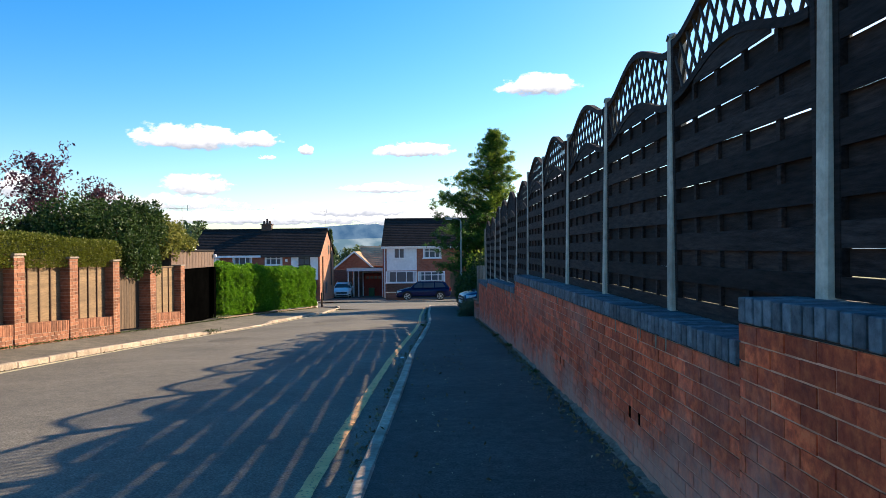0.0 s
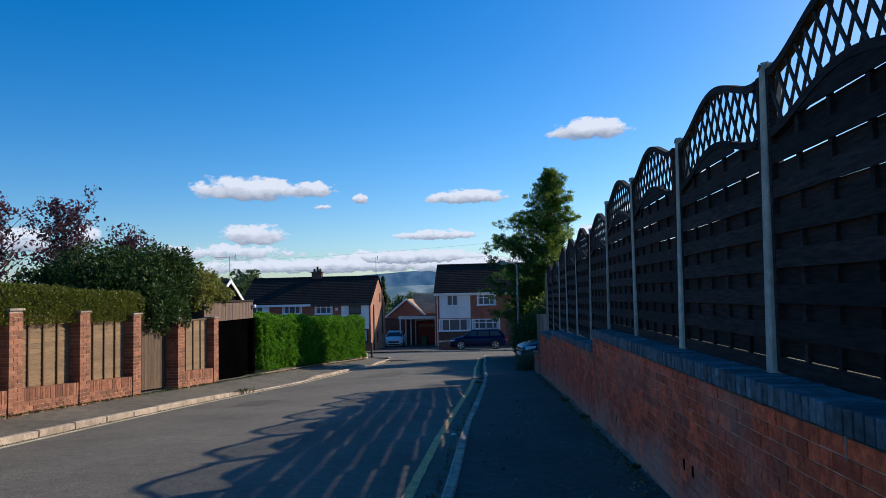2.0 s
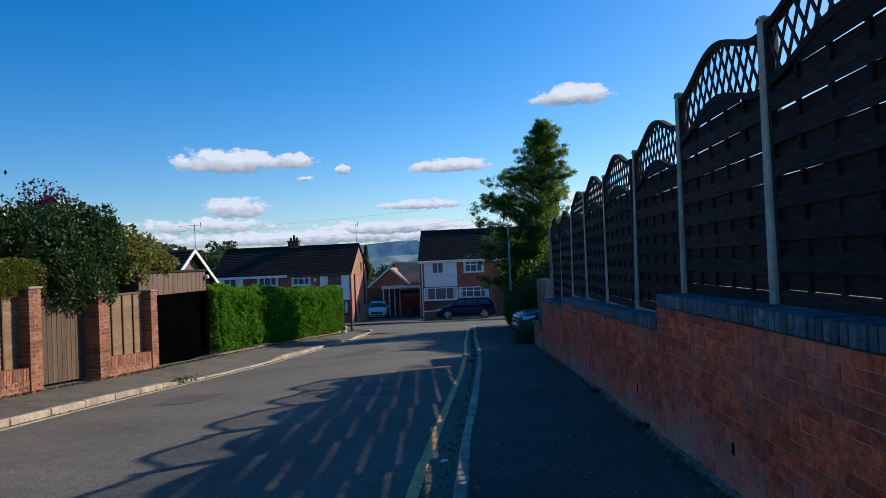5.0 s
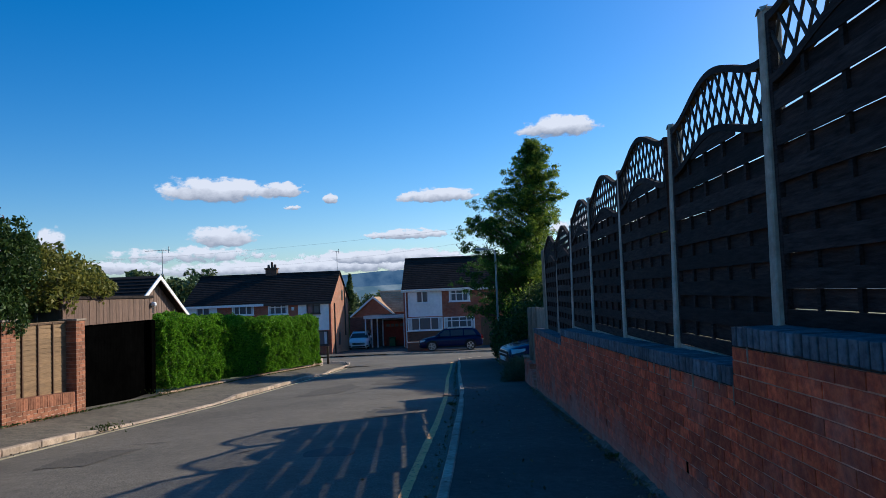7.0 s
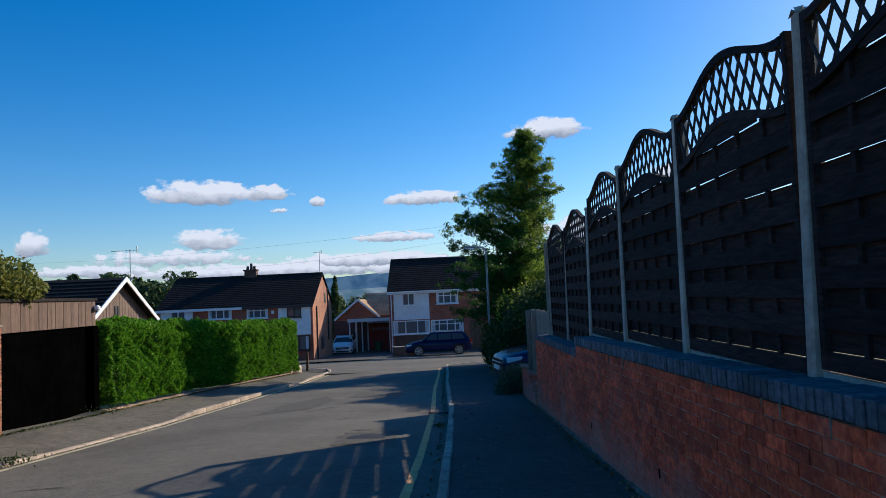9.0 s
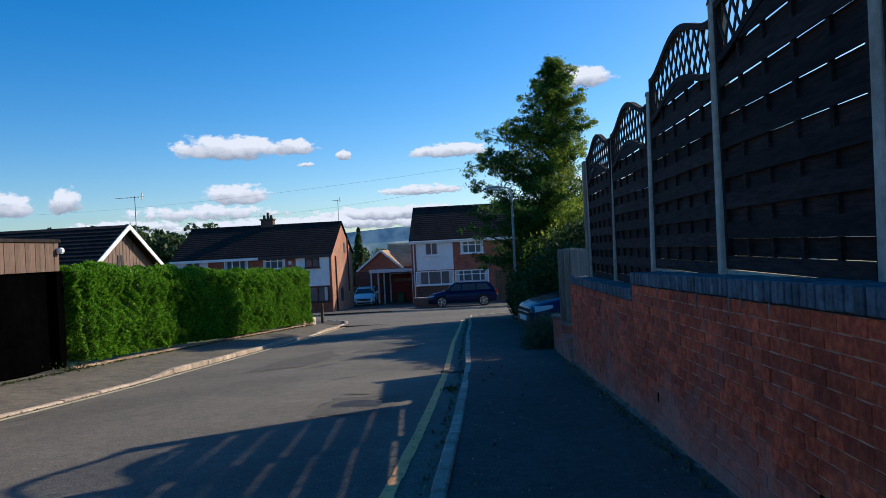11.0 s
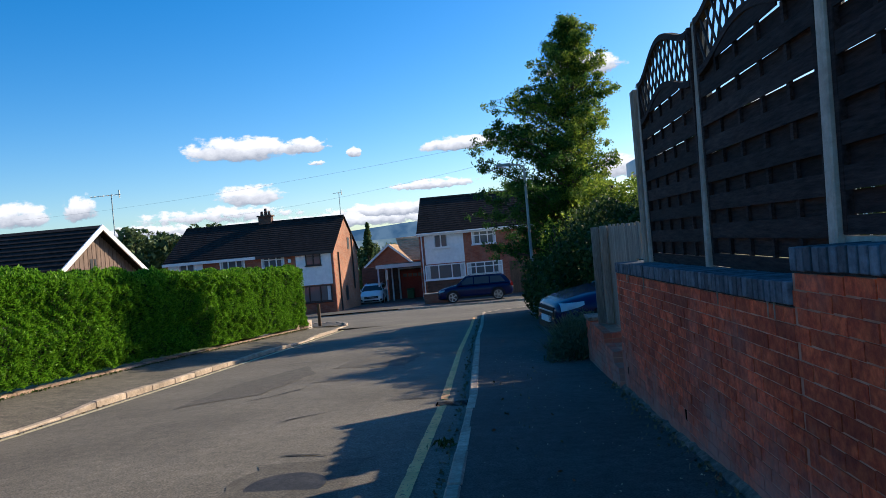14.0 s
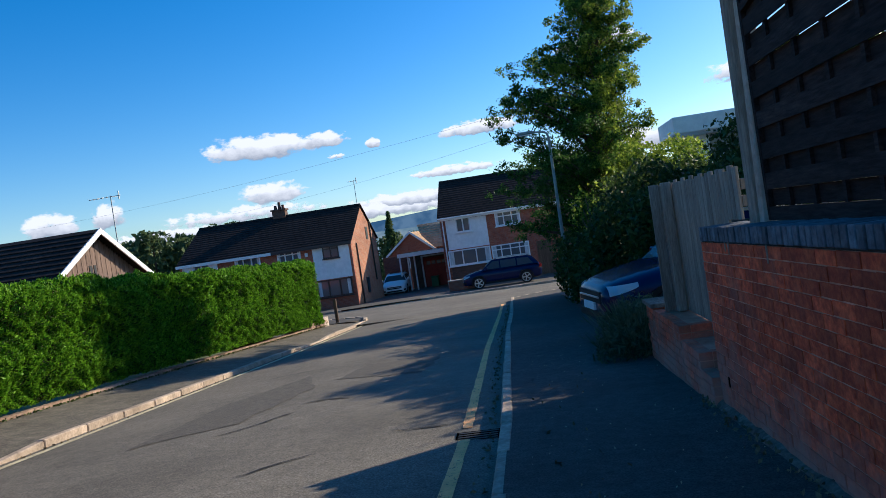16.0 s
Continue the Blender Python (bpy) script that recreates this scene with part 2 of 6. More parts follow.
M_LAWN = mat("dry_lawn", (0.20, 0.19, 0.06), (0.36, 0.33, 0.12), 6, 0.95, 0.8, 60, stain=0.2)
M_ROOF = mat("roof_tile", (0.016, 0.013, 0.012), (0.045, 0.035, 0.031), 5, 0.85, 0.4, 40, vary="island", amount=0.15, stain=0.2, spec=0.1)
M_ROOFB = mat("brown_roof_tile", (0.36, 0.225, 0.13), (0.54, 0.37, 0.23), 5, 0.9, 0.4, 40, vary="island", amount=0.15, spec=0.1)
M_WHITE = mat("white_render", (0.78, 0.77, 0.74), (0.90, 0.89, 0.86), 5, 0.8, 0.2, 60, stain=0.08)
M_UPVC = mat("white_frame", (0.80, 0.79, 0.76), (0.88, 0.87, 0.84), 4, 0.45, 0.0, stain=0.05)
M_DARKFRAME = plain("dark_frame", (0.02, 0.02, 0.02), 0.4)
M_HOUSE = brickwall_mat("house_brick", (0.29, 0.075, 0.040), (0.40, 0.125, 0.065), (0.30, 0.20, 0.15))
M_HOUSE2 = brickwall_mat("orange_house_brick", (0.31, 0.115, 0.058), (0.42, 0.175, 0.092), (0.36, 0.26, 0.19))
M_DARKBRICK = brickwall_mat("dark_house_brick", (0.10, 0.05, 0.035), (0.17, 0.08, 0.05), (0.15, 0.12, 0.10))
M_GLASS = plain("window_glass", (0.10, 0.115, 0.125), 0.06, spec=0.6)
M_CURTAIN = mat("net_curtain", (0.45, 0.46, 0.46), (0.68, 0.68, 0.67), 9, 0.9, 0.2, 40, stretch=(6, 6, 1))
M_REDDOOR = mat("red_painted_door", (0.26, 0.035, 0.022), (0.34, 0.05, 0.03), 4, 0.55, 0.15, 30)
M_STEEL = mat("galvanised_steel", (0.30, 0.31, 0.31), (0.42, 0.43, 0.42), 9, 0.5, 0.15, 60, metal=0.6)
M_GREYPAINT = mat("grey_lamp_paint", (0.20, 0.22, 0.20), (0.30, 0.32, 0.29), 9, 0.6, 0.15, 60)
M_RUBBER = mat("tyre_rubber", (0.012, 0.012, 0.012), (0.025, 0.025, 0.025), 20, 0.85, 0.3, 60)
M_ALLOY = plain("alloy", (0.62, 0.62, 0.63), 0.3, 0.9)
M_CARBLUE = plain("dark_blue_paint", (0.004, 0.012, 0.055), 0.16, 0.0, spec=0.22, coat=0.0)
M_CARWHITE = plain("white_car_paint", (0.88, 0.87, 0.85), 0.3, coat=0.4)
M_TRIMBLK = plain("black_plastic", (0.012, 0.012, 0.013), 0.6, spec=0.2)
M_LENS = plain("lamp_lens", (0.86, 0.88, 0.90), 0.1)
M_TAIL = plain("tail_lens", (0.35, 0.01, 0.01), 0.15)
M_IRON = mat("cast_iron", (0.035, 0.032, 0.03), (0.075, 0.068, 0.06), 30, 0.7, 0.6, 80, metal=0.4)
M_LITTER = mat("dry_leaf_litter", (0.10, 0.07, 0.035), (0.26, 0.19, 0.10), 30, 0.95, 0.3, 60, vary="island", amount=0.4)
M_WEED = leafmat("weed_leaves", (0.03, 0.05, 0.012), (0.09, 0.12, 0.03), 0.3)
M_GREENBIN = plain("green_plastic", (0.03, 0.13, 0.04), 0.5)


# ---- helpers ----
def mesh_of(name, bm, material):
    me = bpy.data.meshes.new(name)
    bmesh.ops.recalc_face_normals(bm, faces=bm.faces)
    bm.to_mesh(me)
    bm.free()
    me.materials.append(material)
    return me


def part(name, bm, material, parent, label=""):
    ob = new(name, mesh_of(name, bm, material))
    ob.parent = parent
    return tagged(ob, label)


def thing(name, label, category, group="", kind="", at=(0, 0, 0)):
    ob = new(name)
    ob.location = at
    ob.empty_display_size = 0.1
    return tagged(ob, label, category, group, kind)


def cuboid(bm, x0, x1, y0, y1, z0, z1, dz0=0.0, dz1=0.0, ch=0.0):
    """A box; dz0, dz1: how much its bottom and top rise from y0 to y1; ch: chamfer."""
    vs = [bm.verts.new((x, y, z + ((dz0, dz1)[k] if j else 0.0))) for i, x in enumerate((x0, x1)) for j, y in enumerate((y0, y1)) for k, z in enumerate((z0, z1))]
    fs = [bm.faces.new([vs[i] for i in f]) for f in ((0, 1, 3, 2), (4, 6, 7, 5), (0, 4, 5, 1), (2, 3, 7, 6), (0, 2, 6, 4), (1, 5, 7, 3))]
    if ch:
        bmesh.ops.bevel(bm, geom=list({e for f in fs for e in f.edges}), offset=ch, segments=1, affect="EDGES", clamp_overlap=True)


def box_bm(*a, **k):
    bm = bmesh.new()
    cuboid(bm, *a, **k)
    return bm


def tube(bm, pts, radii, sides=8, caps=True):
    """A tapered round tube along points."""
    rings = []
    pts = [Vector(p) for p in pts]
    for i, p in enumerate(pts):
        d = (pts[min(i + 1, len(pts) - 1)] - pts[max(i - 1, 0)]).normalized()
        a = d.cross(Vector((0.31, 0.17, 0.93)) if abs(d.z) < 0.9 else Vector((1, 0, 0))).normalized()
        b = d.cross(a)
        r = radii[i] if hasattr(radii, "__len__") else radii
        rings.append([bm.verts.new(p + (a * math.cos(w) + b * math.sin(w)) * r) for w in (2 * math.pi * k / sides for k in range(sides))])
    for r0, r1 in zip(rings, rings[1:]):
        for k in range(sides):
            bm.faces.new((r0[k], r0[(k + 1) % sides], r1[(k + 1) % sides], r1[k]))
    if caps:
        bm.faces.new(rings[0])
        bm.faces.new(rings[-1][::-1])


def prism(bm, outline, depth, axis="x", at=0.0):
    """A flat outline of (a, b) pushed through depth along an axis."""
    def put(a, b, d):
        return {"x": (d, a, b), "y": (a, d, b), "z": (a, b, d)}[axis]
    lo = [bm.verts.new(put(a, b, at)) for a, b in outline]
    hi = [bm.verts.new(put(a, b, at + depth)) for a, b in outline]
    bm.faces.new(lo)
    bm.faces.new(hi[::-1])
    for i in range(len(lo)):
        j = (i + 1) % len(lo)
        bm.faces.new((lo[i], hi[i], hi[j], lo[j]))


def quads_mesh(name, verts, faces, material):
    me = bpy.data.meshes.new(name)
    me.from_pydata(verts, [], faces)
    me.materials.append(material)
    return me


def leaf_mesh(name, P, size, material, rng, out=None, length=1.8, spread=1.0):
    """One small bent leaf at every point of P; out: way in which the leaves tend to point."""
    P = np.asarray(P, float)
    k = len(P)
    a = rng.normal(size=(k, 3)) * spread
    if out is not None:
        a = a + np.asarray(out) * 1.3
    a /= np.linalg.norm(a, axis=1)[:, None]
    b = np.cross(a, rng.normal(size=(k, 3)))
    b /= np.linalg.norm(b, axis=1)[:, None]
    c = np.cross(a, b)
    s = (size * rng.uniform(0.6, 1.35, k))[:, None]
    V = np.stack([P - a * s * 0.5 * length, P + b * s * 0.5 + c * s * 0.18, P + a * s * 0.5 * length, P - b * s * 0.5 + c * s * 0.18], 1).reshape(-1, 3)
    me = bpy.data.meshes.new(name)
    me.vertices.add(4 * k)
    me.vertices.foreach_set("co", V.ravel())
    me.loops.add(4 * k)
    me.loops.foreach_set("vertex_index", np.arange(4 * k, dtype=np.int32))
    me.polygons.add(k)
    me.polygons.foreach_set("loop_start", np.arange(0, 4 * k, 4, dtype=np.int32))
    me.update(calc_edges=True)
    me.validate()
    me.materials.append(material)
    return me


def leaf_part(name, P, size, material, parent, rng, out=None, label="", length=1.8, spread=1.0):
    ob = new(name, leaf_mesh(name, P, size, material, rng, out, length, spread))
    ob.parent = parent
    return tagged(ob, label)


def clump_points(rng, centre, radii, k, shell=0.55):
    """Points in an uneven blob, most of them near its skin."""
    d = rng.normal(size=(k, 3))
    d /= np.linalg.norm(d, axis=1)[:, None]
    r = shell + (1 - shell) * rng.uniform(0, 1, k) ** 0.6
    bump = 1 + 0.16 * np.sin(d[:, 0] * 5.1 + centre[0]) * np.cos(d[:, 2] * 4.3 + centre[1]) + 0.1 * np.sin(d[:, 1] * 9.0)
    return np.asarray(centre) + d * np.asarray(radii) * (r * bump)[:, None]


# ---- ground heights and kerb lines ----
GY = np.array([-60, -20, -5, 0, 4, 10, 13, 17.5, 20, 22.5, 25.4, 28, 36, 46.6, 65, 80])
GZ = np.array([2.3, 0.95, 0.40, 0.2, 0.06, -0.18, -0.33, -0.58, -0.74, -0.89, -1.05, -1.2, -1.67, -2.3, -3.1, -3.7])
YS = np.arange(-60, 80.01, 0.5)
ZS = np.convolve(np.pad(np.interp(YS, GY, GZ), 4, mode="edge"), np.ones(9) / 9, "valid")


def gp(y):
    """Height of the pavements at y."""
    return float(np.interp(y, YS, ZS))


def kerb_r(y):
    return float(np.interp(y, [-30, 0, 12, 20, 25, 32, 40, 47], [-0.27, -0.28, -0.29, -0.22, -0.24, -0.42, -0.52, -0.66]))


def kerb_l(y):
    return float(np.interp(y, [-30, 10, 16, 21, 25.5, 31, 39, 47], [-6.9, -6.75, -6.6, -6.45, -6.15, -6.15, -6.2, -6.45]))


def dip_l(y):
    """How far the west kerb is let down at its crossings."""
    return 0.07 * float(np.interp(y, [20.4, 21.3, 26.6, 27.5, 38.1, 39.0, 40.6, 41.5], [0, 1, 1, 0, 0, 1, 1, 0]))


def road_z(x, y):
    s = min(max((kerb_r(y) - x) / (kerb_r(y) - kerb_l(y)), 0), 1)
    return gp(y) - 0.12 - 0.075 * s + 0.16 * s * (1 - s)


def sheet(name, rows, material, parent=None, kind="structure", label="", category=""):
    """A surface through rows of points, all rows of one length."""
    k = len(rows[0])
    vs = [p for r in rows for p in r]
    fs = [(i * k + j, i * k + j + 1, (i + 1) * k + j + 1, (i + 1) * k + j) for i in range(len(rows) - 1) for j in range(k - 1)]
    ob = new(name, quads_mesh(name, vs, fs, material))
    for p in ob.data.polygons:
        p.use_smooth = True
    if parent:
        ob.parent = parent
        return ob
    return tagged(ob, label, category, kind=kind)


# ---- ground, road, pavements ----
def far_z(x, y):
    if y < 70:
        return gp(max(y, -60)) - 0.45
    return float(np.interp(y, [70, 120, 250, 600, 5000], [-3.75, -9, -26, -45, -60]))


gx = [-4500, -1500, -500, -150, -60, -30, -20, -14, -10, -4, 2, 6, 12, 20, 40, 150, 500, 1500, 4500]
gyy = [-4500, -800, -200, -60, -40, -30, -20, -10, 0, 10, 20, 30, 40, 50, 60, 70, 95, 120, 180, 250, 400, 600, 1200, 2500, 4700]
sheet("ground", [[(x, y, far_z(x, y)) for x in gx] for y in gyy], M_GRASS, label="rough grassy ground falling away into the valley", category="ground")
ry = [y * 0.75 - 20 for y in range(0, 90)]
sheet("road", [[((kerb_l(y) - 0.06) * (1 - s) + (kerb_r(y) + 0.06) * s, y, road_z(kerb_l(y) * (1 - s) + kerb_r(y) * s, y)) for s in np.linspace(0, 1, 13)] for y in ry if y < 47.5], M_ROAD,
      label="worn grey asphalt road running downhill", category="road")
sheet("road_junction", [[(x, y, gp(y) - 0.125 - (0.012 * max(-x - 7, 0))) for x in (-60, -40, -25, -15, -10, -6.5, -3, 0, 5, 12, 25, 50)] for y in (45.6, 47, 49, 51, 53, 55, 57, 58.6)], M_ROAD,
      label="asphalt side road crossing at the junction", category="road")
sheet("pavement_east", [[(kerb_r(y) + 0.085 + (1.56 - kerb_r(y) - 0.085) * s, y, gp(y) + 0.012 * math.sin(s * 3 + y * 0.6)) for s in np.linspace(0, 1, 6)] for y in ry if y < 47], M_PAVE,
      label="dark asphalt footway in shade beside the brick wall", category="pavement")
sheet("driveway_east", [[(1.5 + 10 * s, y, gp(y) - 0.005 + 0.35 * s) for s in np.linspace(0, 1, 5)] for y in np.linspace(28, 46.5, 20)], M_PAVE, label="dark asphalt drive", category="driveway")
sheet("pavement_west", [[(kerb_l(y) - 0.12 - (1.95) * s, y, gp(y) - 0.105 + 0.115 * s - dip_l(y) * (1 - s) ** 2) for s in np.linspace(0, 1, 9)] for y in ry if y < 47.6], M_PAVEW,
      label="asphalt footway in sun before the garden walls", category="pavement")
sheet("pavement_north", [[(x, y, gp(y) - 0.015 - (0.012 * max(-x - 7, 0))) for x in (-60, -30, -20, -12, -8, -3, 2, 10, 40)] for y in (58.6, 60, 61.0, 64, 70, 79)], M_PAVE,
      label="asphalt footway and drives along the far side of the junction", category="pavement")


# the kerbs, stone by stone
def kerb_line(name, line, y0, y1, side, dip, label):
    root = thing(name, label, "kerb", kind="structure")
    half = 0.05 if side > 0 else 0.0625
    me = mesh_of("kerb_stone", box_bm(-half, half, -0.452, 0.452, -0.30, 0.0, ch=0.014), M_KERB)
    y = y0
    while y < y1:
        y2 = y + 0.914
        ym = (y + y2) / 2
        ob = new("kerb_stone", me)
        ob.parent = root
        za, zb = (gp(v) - dip(v) + (0.0 if side > 0 else -0.105) for v in (y, y2))
        slope = math.degrees(math.atan((zb - za) / 0.914))
        turn = math.degrees(math.atan((line(y2) - line(y)) / 0.914))
        wob = 0.006 * math.sin(y * 7.7)
        ob.matrix_basis = pose(line(ym) + side * 0.06 + wob, ym, (za + zb) / 2 + 0.014 + 0.006 * math.sin(y * 5.1), slope, 0, -turn)
        y = y2
    return root


kerb_line("kerb_east", kerb_r, -8, 47, 1, lambda y: 0.0, "long weathered concrete kerb along the shaded footway")
kerb_line("kerb_west", kerb_l, 2, 47.4, -1, dip_l, "long pale concrete kerb with a dropped crossing")
corner = thing("kerb_corner", "pale concrete kerb curving round the street corner", "kerb", kind="structure")
for cx, cy, r, a0, a1 in ((kerb_l(47) - 0.06 - 3.2, 47.3, 3.2, 0, 80), (kerb_r(47) + 3.1, 46.9, 3.0, 100, 180)):
    for a in np.arange(a0, a1, 14):
        am = radians(a + 7)
        ob = new("kerb_stone", mesh_of("kerb_stone", box_bm(-0.0625, 0.0625, -0.37, 0.37, -0.2, 0.0, ch=0.012), M_KERB))
        ob.parent = corner
        px, py = cx + r * math.cos(am), cy + r * math.sin(am)
        ob.matrix_basis = pose(px, py, gp(py) - 0.02, 0, 0, math.degrees(am))
kn = thing("kerb_north", "far concrete kerb along the junction", "kerb", kind="structure")
kme = mesh_of("kerb_stone", box_bm(-0.452, 0.452, -0.0625, 0.0625, -0.2, 0.0, ch=0.012), M_KERB)
for i in range(45):
    x = -30 + i * 0.914
    ob = new("kerb_stone", kme)
    ob.parent = kn
    ob.location = (x, 58.6, gp(58.6) + (-0.09 if -10 < x < -5.4 else -0.005) - 0.012 * max(-x - 7, 0))
# corner footways
for nm, cx, sgn in (("pavement_corner_west", kerb_l(47) - 0.06 - 3.2, -1), ("pavement_corner_east", kerb_r(47) + 3.1, 1)):
    rows = []
    for a in np.linspace(0, 90, 8):
        w = radians(a if sgn < 0 else 180 - a)
        rows.append([(cx + (3.15 * s) * math.cos(w), 46.8 + 3.15 * s * math.sin(w), gp(46.8 + 3.15 * s * math.sin(w)) - 0.02) for s in (0.0, 0.5, 1.0)])
    sheet(nm, rows, M_PAVE, label="asphalt footway rounding the corner", category="pavement")


# painted lines: worn strips a few millimetres over the asphalt
def painted(name, x_of, y0, y1, width, material, gaps, label):
    rng = np.random.default_rng(len(name))
    vs, fs = [], []
    for y in np.arange(y0, y1, 0.22):
        if any(a < y < b for a, b in gaps):
            continue
        i = len(vs)
        y2 = min(y + 0.22, y1)
        w0, w1 = width * rng.uniform(0.86, 1.04), width * rng.uniform(0.86, 1.04)
        for yy, sgn, w in ((y, -1, w0), (y, 1, w1), (y2, 1, w1), (y2, -1, w0)):
            xx = x_of(yy) + sgn * w / 2
            vs.append((xx, yy, road_z(xx, yy) + 0.007))
        fs.append((i, i + 1, i + 2, i + 3))
    tagged(new(name, quads_mesh(name, vs, fs, material)), label, "road marking", kind="structure")


painted("yellow_line_east", lambda y: kerb_r(y) - 0.31, -8, 46, 0.10, M_YELLOW, [(24.88, 25.25)], "worn mustard-yellow line painted near the kerb")
painted("yellow_line_west", lambda y: kerb_l(y) + 0.20, 2, 46.8, 0.13, M_PALELINE, [], "thin faded line painted along the kerb")


# ---- the retaining wall with its blue coping, and the fence on it ----
FACE = 1.47
SECTIONS = [(-9.0, -2.2, 1.50, 1.44), (-2.2, 3.03, 1.27, 1.22), (3.03, 12.36, 1.04, 0.96), (12.36, 19.93, 0.74, 0.56), (19.93, 24.66, 0.41, 0.338)]


def cop(y):
    """Top of the coping at y."""
    for a, b, z0, z1 in SECTIONS:
        if y < b:
            return z0 + (z1 - z0) * (y - a) / (b - a)
    return SECTIONS[-1][3]


wall = thing("retaining_wall", "long red brick retaining wall with a blue brick-on-edge coping", "wall", kind="structure")
for a, b, z0, z1 in SECTIONS:
    lo = min(gp(a), gp(b)) - 0.3
    part("mortar_core", box_bm(FACE + 0.0035, FACE + 0.33, a + 0.004, b - 0.004, lo, z0 - 0.112, 0, z1 - z0), M_MORTAR, wall)
    part("coping_bed", box_bm(FACE + 0.005, FACE + 0.318, a + 0.003, b - 0.003, z0 - 0.111, z0 - 0.016, z1 - z0, z1 - z0), M_DARKMORTAR, wall)

# the lawn held up behind it
sheet("ground_garden", [[(x, y, cop(min(y, 25)) - 0.06 + 0.03 * max(x - 2, 0)) for x in (1.78, 2.5, 4, 8, 14, 22)] for y in np.linspace(-9, 25.2, 30)], M_LAWN, label="sunlit dry lawn behind the fence", category="lawn")
sheet("ground_bank", [[(1.79, 25.2, z), (22, 25.2, z + 0.5)] for z in (0.28, -1.3)], M_GRASS, label="grassy bank at the end of the raised garden", category="bank")

# rough mortar haunch along the wall's foot
rngh = np.random.default_rng(14)
rows = []
for y in np.arange(-3, 25.15, 0.12):
    h = 0.02 + 0.03 * rngh.uniform() ** 2 + 0.018 * math.sin(y * 1.3)
    rows.append([(FACE - 0.055 - 0.02 * rngh.uniform(), y, gp(y) - 0.02), (FACE - 0.03, y, gp(y) + h * 0.55), (FACE + 0.006, y, gp(y) + h)])
sheet("haunch", rows, M_HAUNCH, wall)

# fence panels: omega lattice tops over woven boards
PW = 1.83


def arch(u, side, rise):
    """Height of an omega curve at u from -1 to 1."""
    s = (1 + math.cos(math.pi * u / 0.93)) / 2 if abs(u) < 0.93 else 0.0
    return side + rise * s ** 0.85


def make_panel(seed):
    root = thing("fence_panel", "dark-stained woven timber fence panel with an arched lattice top", "fence panel", "fence panels along the retaining wall")
    h = PW / 2
    rng = np.random.default_rng(seed)
    top_side, low_side = 1.70, 1.365
    outer = lambda u: arch(u, top_side, 0.185)
    inner = lambda u: arch(u, low_side, 0.145)
    # side stiles and bottom rail
    for s in (-1, 1):
        part("stile", box_bm(-0.022, 0.022, s * (h - 0.022) - 0.022, s * (h - 0.022) + 0.022, 0.056, top_side + 0.01, ch=0.004), M_FENCE, root)
    part("bottom_rail", box_bm(-0.022, 0.022, -h + 0.046, h - 0.046, 0.056, 0.135), M_FENCE, root)
    # curved rails
    for nm, fn in (("top_rail", outer), ("lattice_rail", inner)):
        bm = bmesh.new()
        us = np.linspace(-0.95, 0.95, 33)
        out = [(u * h, fn(u)) for u in us] + [(u * h, fn(u) - 0.045) for u in us[::-1]]
        prism(bm, out, 0.05, "x", -0.025)
        part(nm, bm, M_FENCE, root)
    # diamond lattice between the rails
    bm = bmesh.new()
    for sgn, off in ((1, -0.012), (-1, 0.004)):
        for c in np.arange(-2.3, 4.3, 0.215):
            run = []
            for y in np.arange(-h + 0.045, h - 0.04, 0.01):
                z = c + sgn * y * 1.5
                u = y / h
                if inner(u) - 0.03 < z < outer(u) - 0.02:
                    run.append((y, z))
                elif run:
                    break
            if len(run) > 1:
                (ya, za), (yb, zb) = run[0], run[-1]
                d = Vector((yb - ya, zb - za)).normalized()
                p = Vector((-d.y, d.x)) * 0.0088
                ya, za, yb, zb = ya - d.x * 0.02, za - d.y * 0.02, yb + d.x * 0.02, zb + d.y * 0.02
                prism(bm, [(ya + p.x, za + p.y), (yb + p.x, zb + p.y), (yb - p.x, zb - p.y), (ya - p.x, za - p.y)], 0.012, "x", off)
    part("lattice", bm, M_TRELLIS, root, "diamond lattice of thin dark battens")
    # woven boards, some of them shrunk or tilted so that slits of light show
    for i in range(4):
        y = -h + PW * (i + 1) / 5
        part("batten", box_bm(-0.010, 0.010, y - 0.018, y + 0.018, 0.136, inner((y) / h) - 0.045), M_FENCE, root)
    z, i = 0.139, 0
    while z < low_side + 0.14:
        open_gap = z > 0.66 and i % 2 == 1
        gap = rng.choice((-0.003, 0.003, 0.006, 0.008)) if open_gap else 0.002 if i == 0 else -0.006
        tall = 0.098
        lean = rng.normal() * (0.005 if z > 0.6 else 0.002)
        us = np.linspace(-1, 1, 25) * (h - 0.045) / h
        tops = [(u * h, min(z + tall + lean * u, inner(u) - 0.04)) for u in us]
        tops = [q for q in tops if q[1] > z + 0.012]
        if len(tops) > 2:
            bm = bmesh.new()
            front = i % 2 == 1
            out = [(tops[0][0], z - lean * 0.5), (tops[-1][0], z + lean * 0.5)] + tops[::-1]
            prism(bm, out, 0.009, "x", -0.019 if front else 0.0105)
            part("board", bm, M_FENCE, root)
        z += tall + gap
        i += 1
    return root


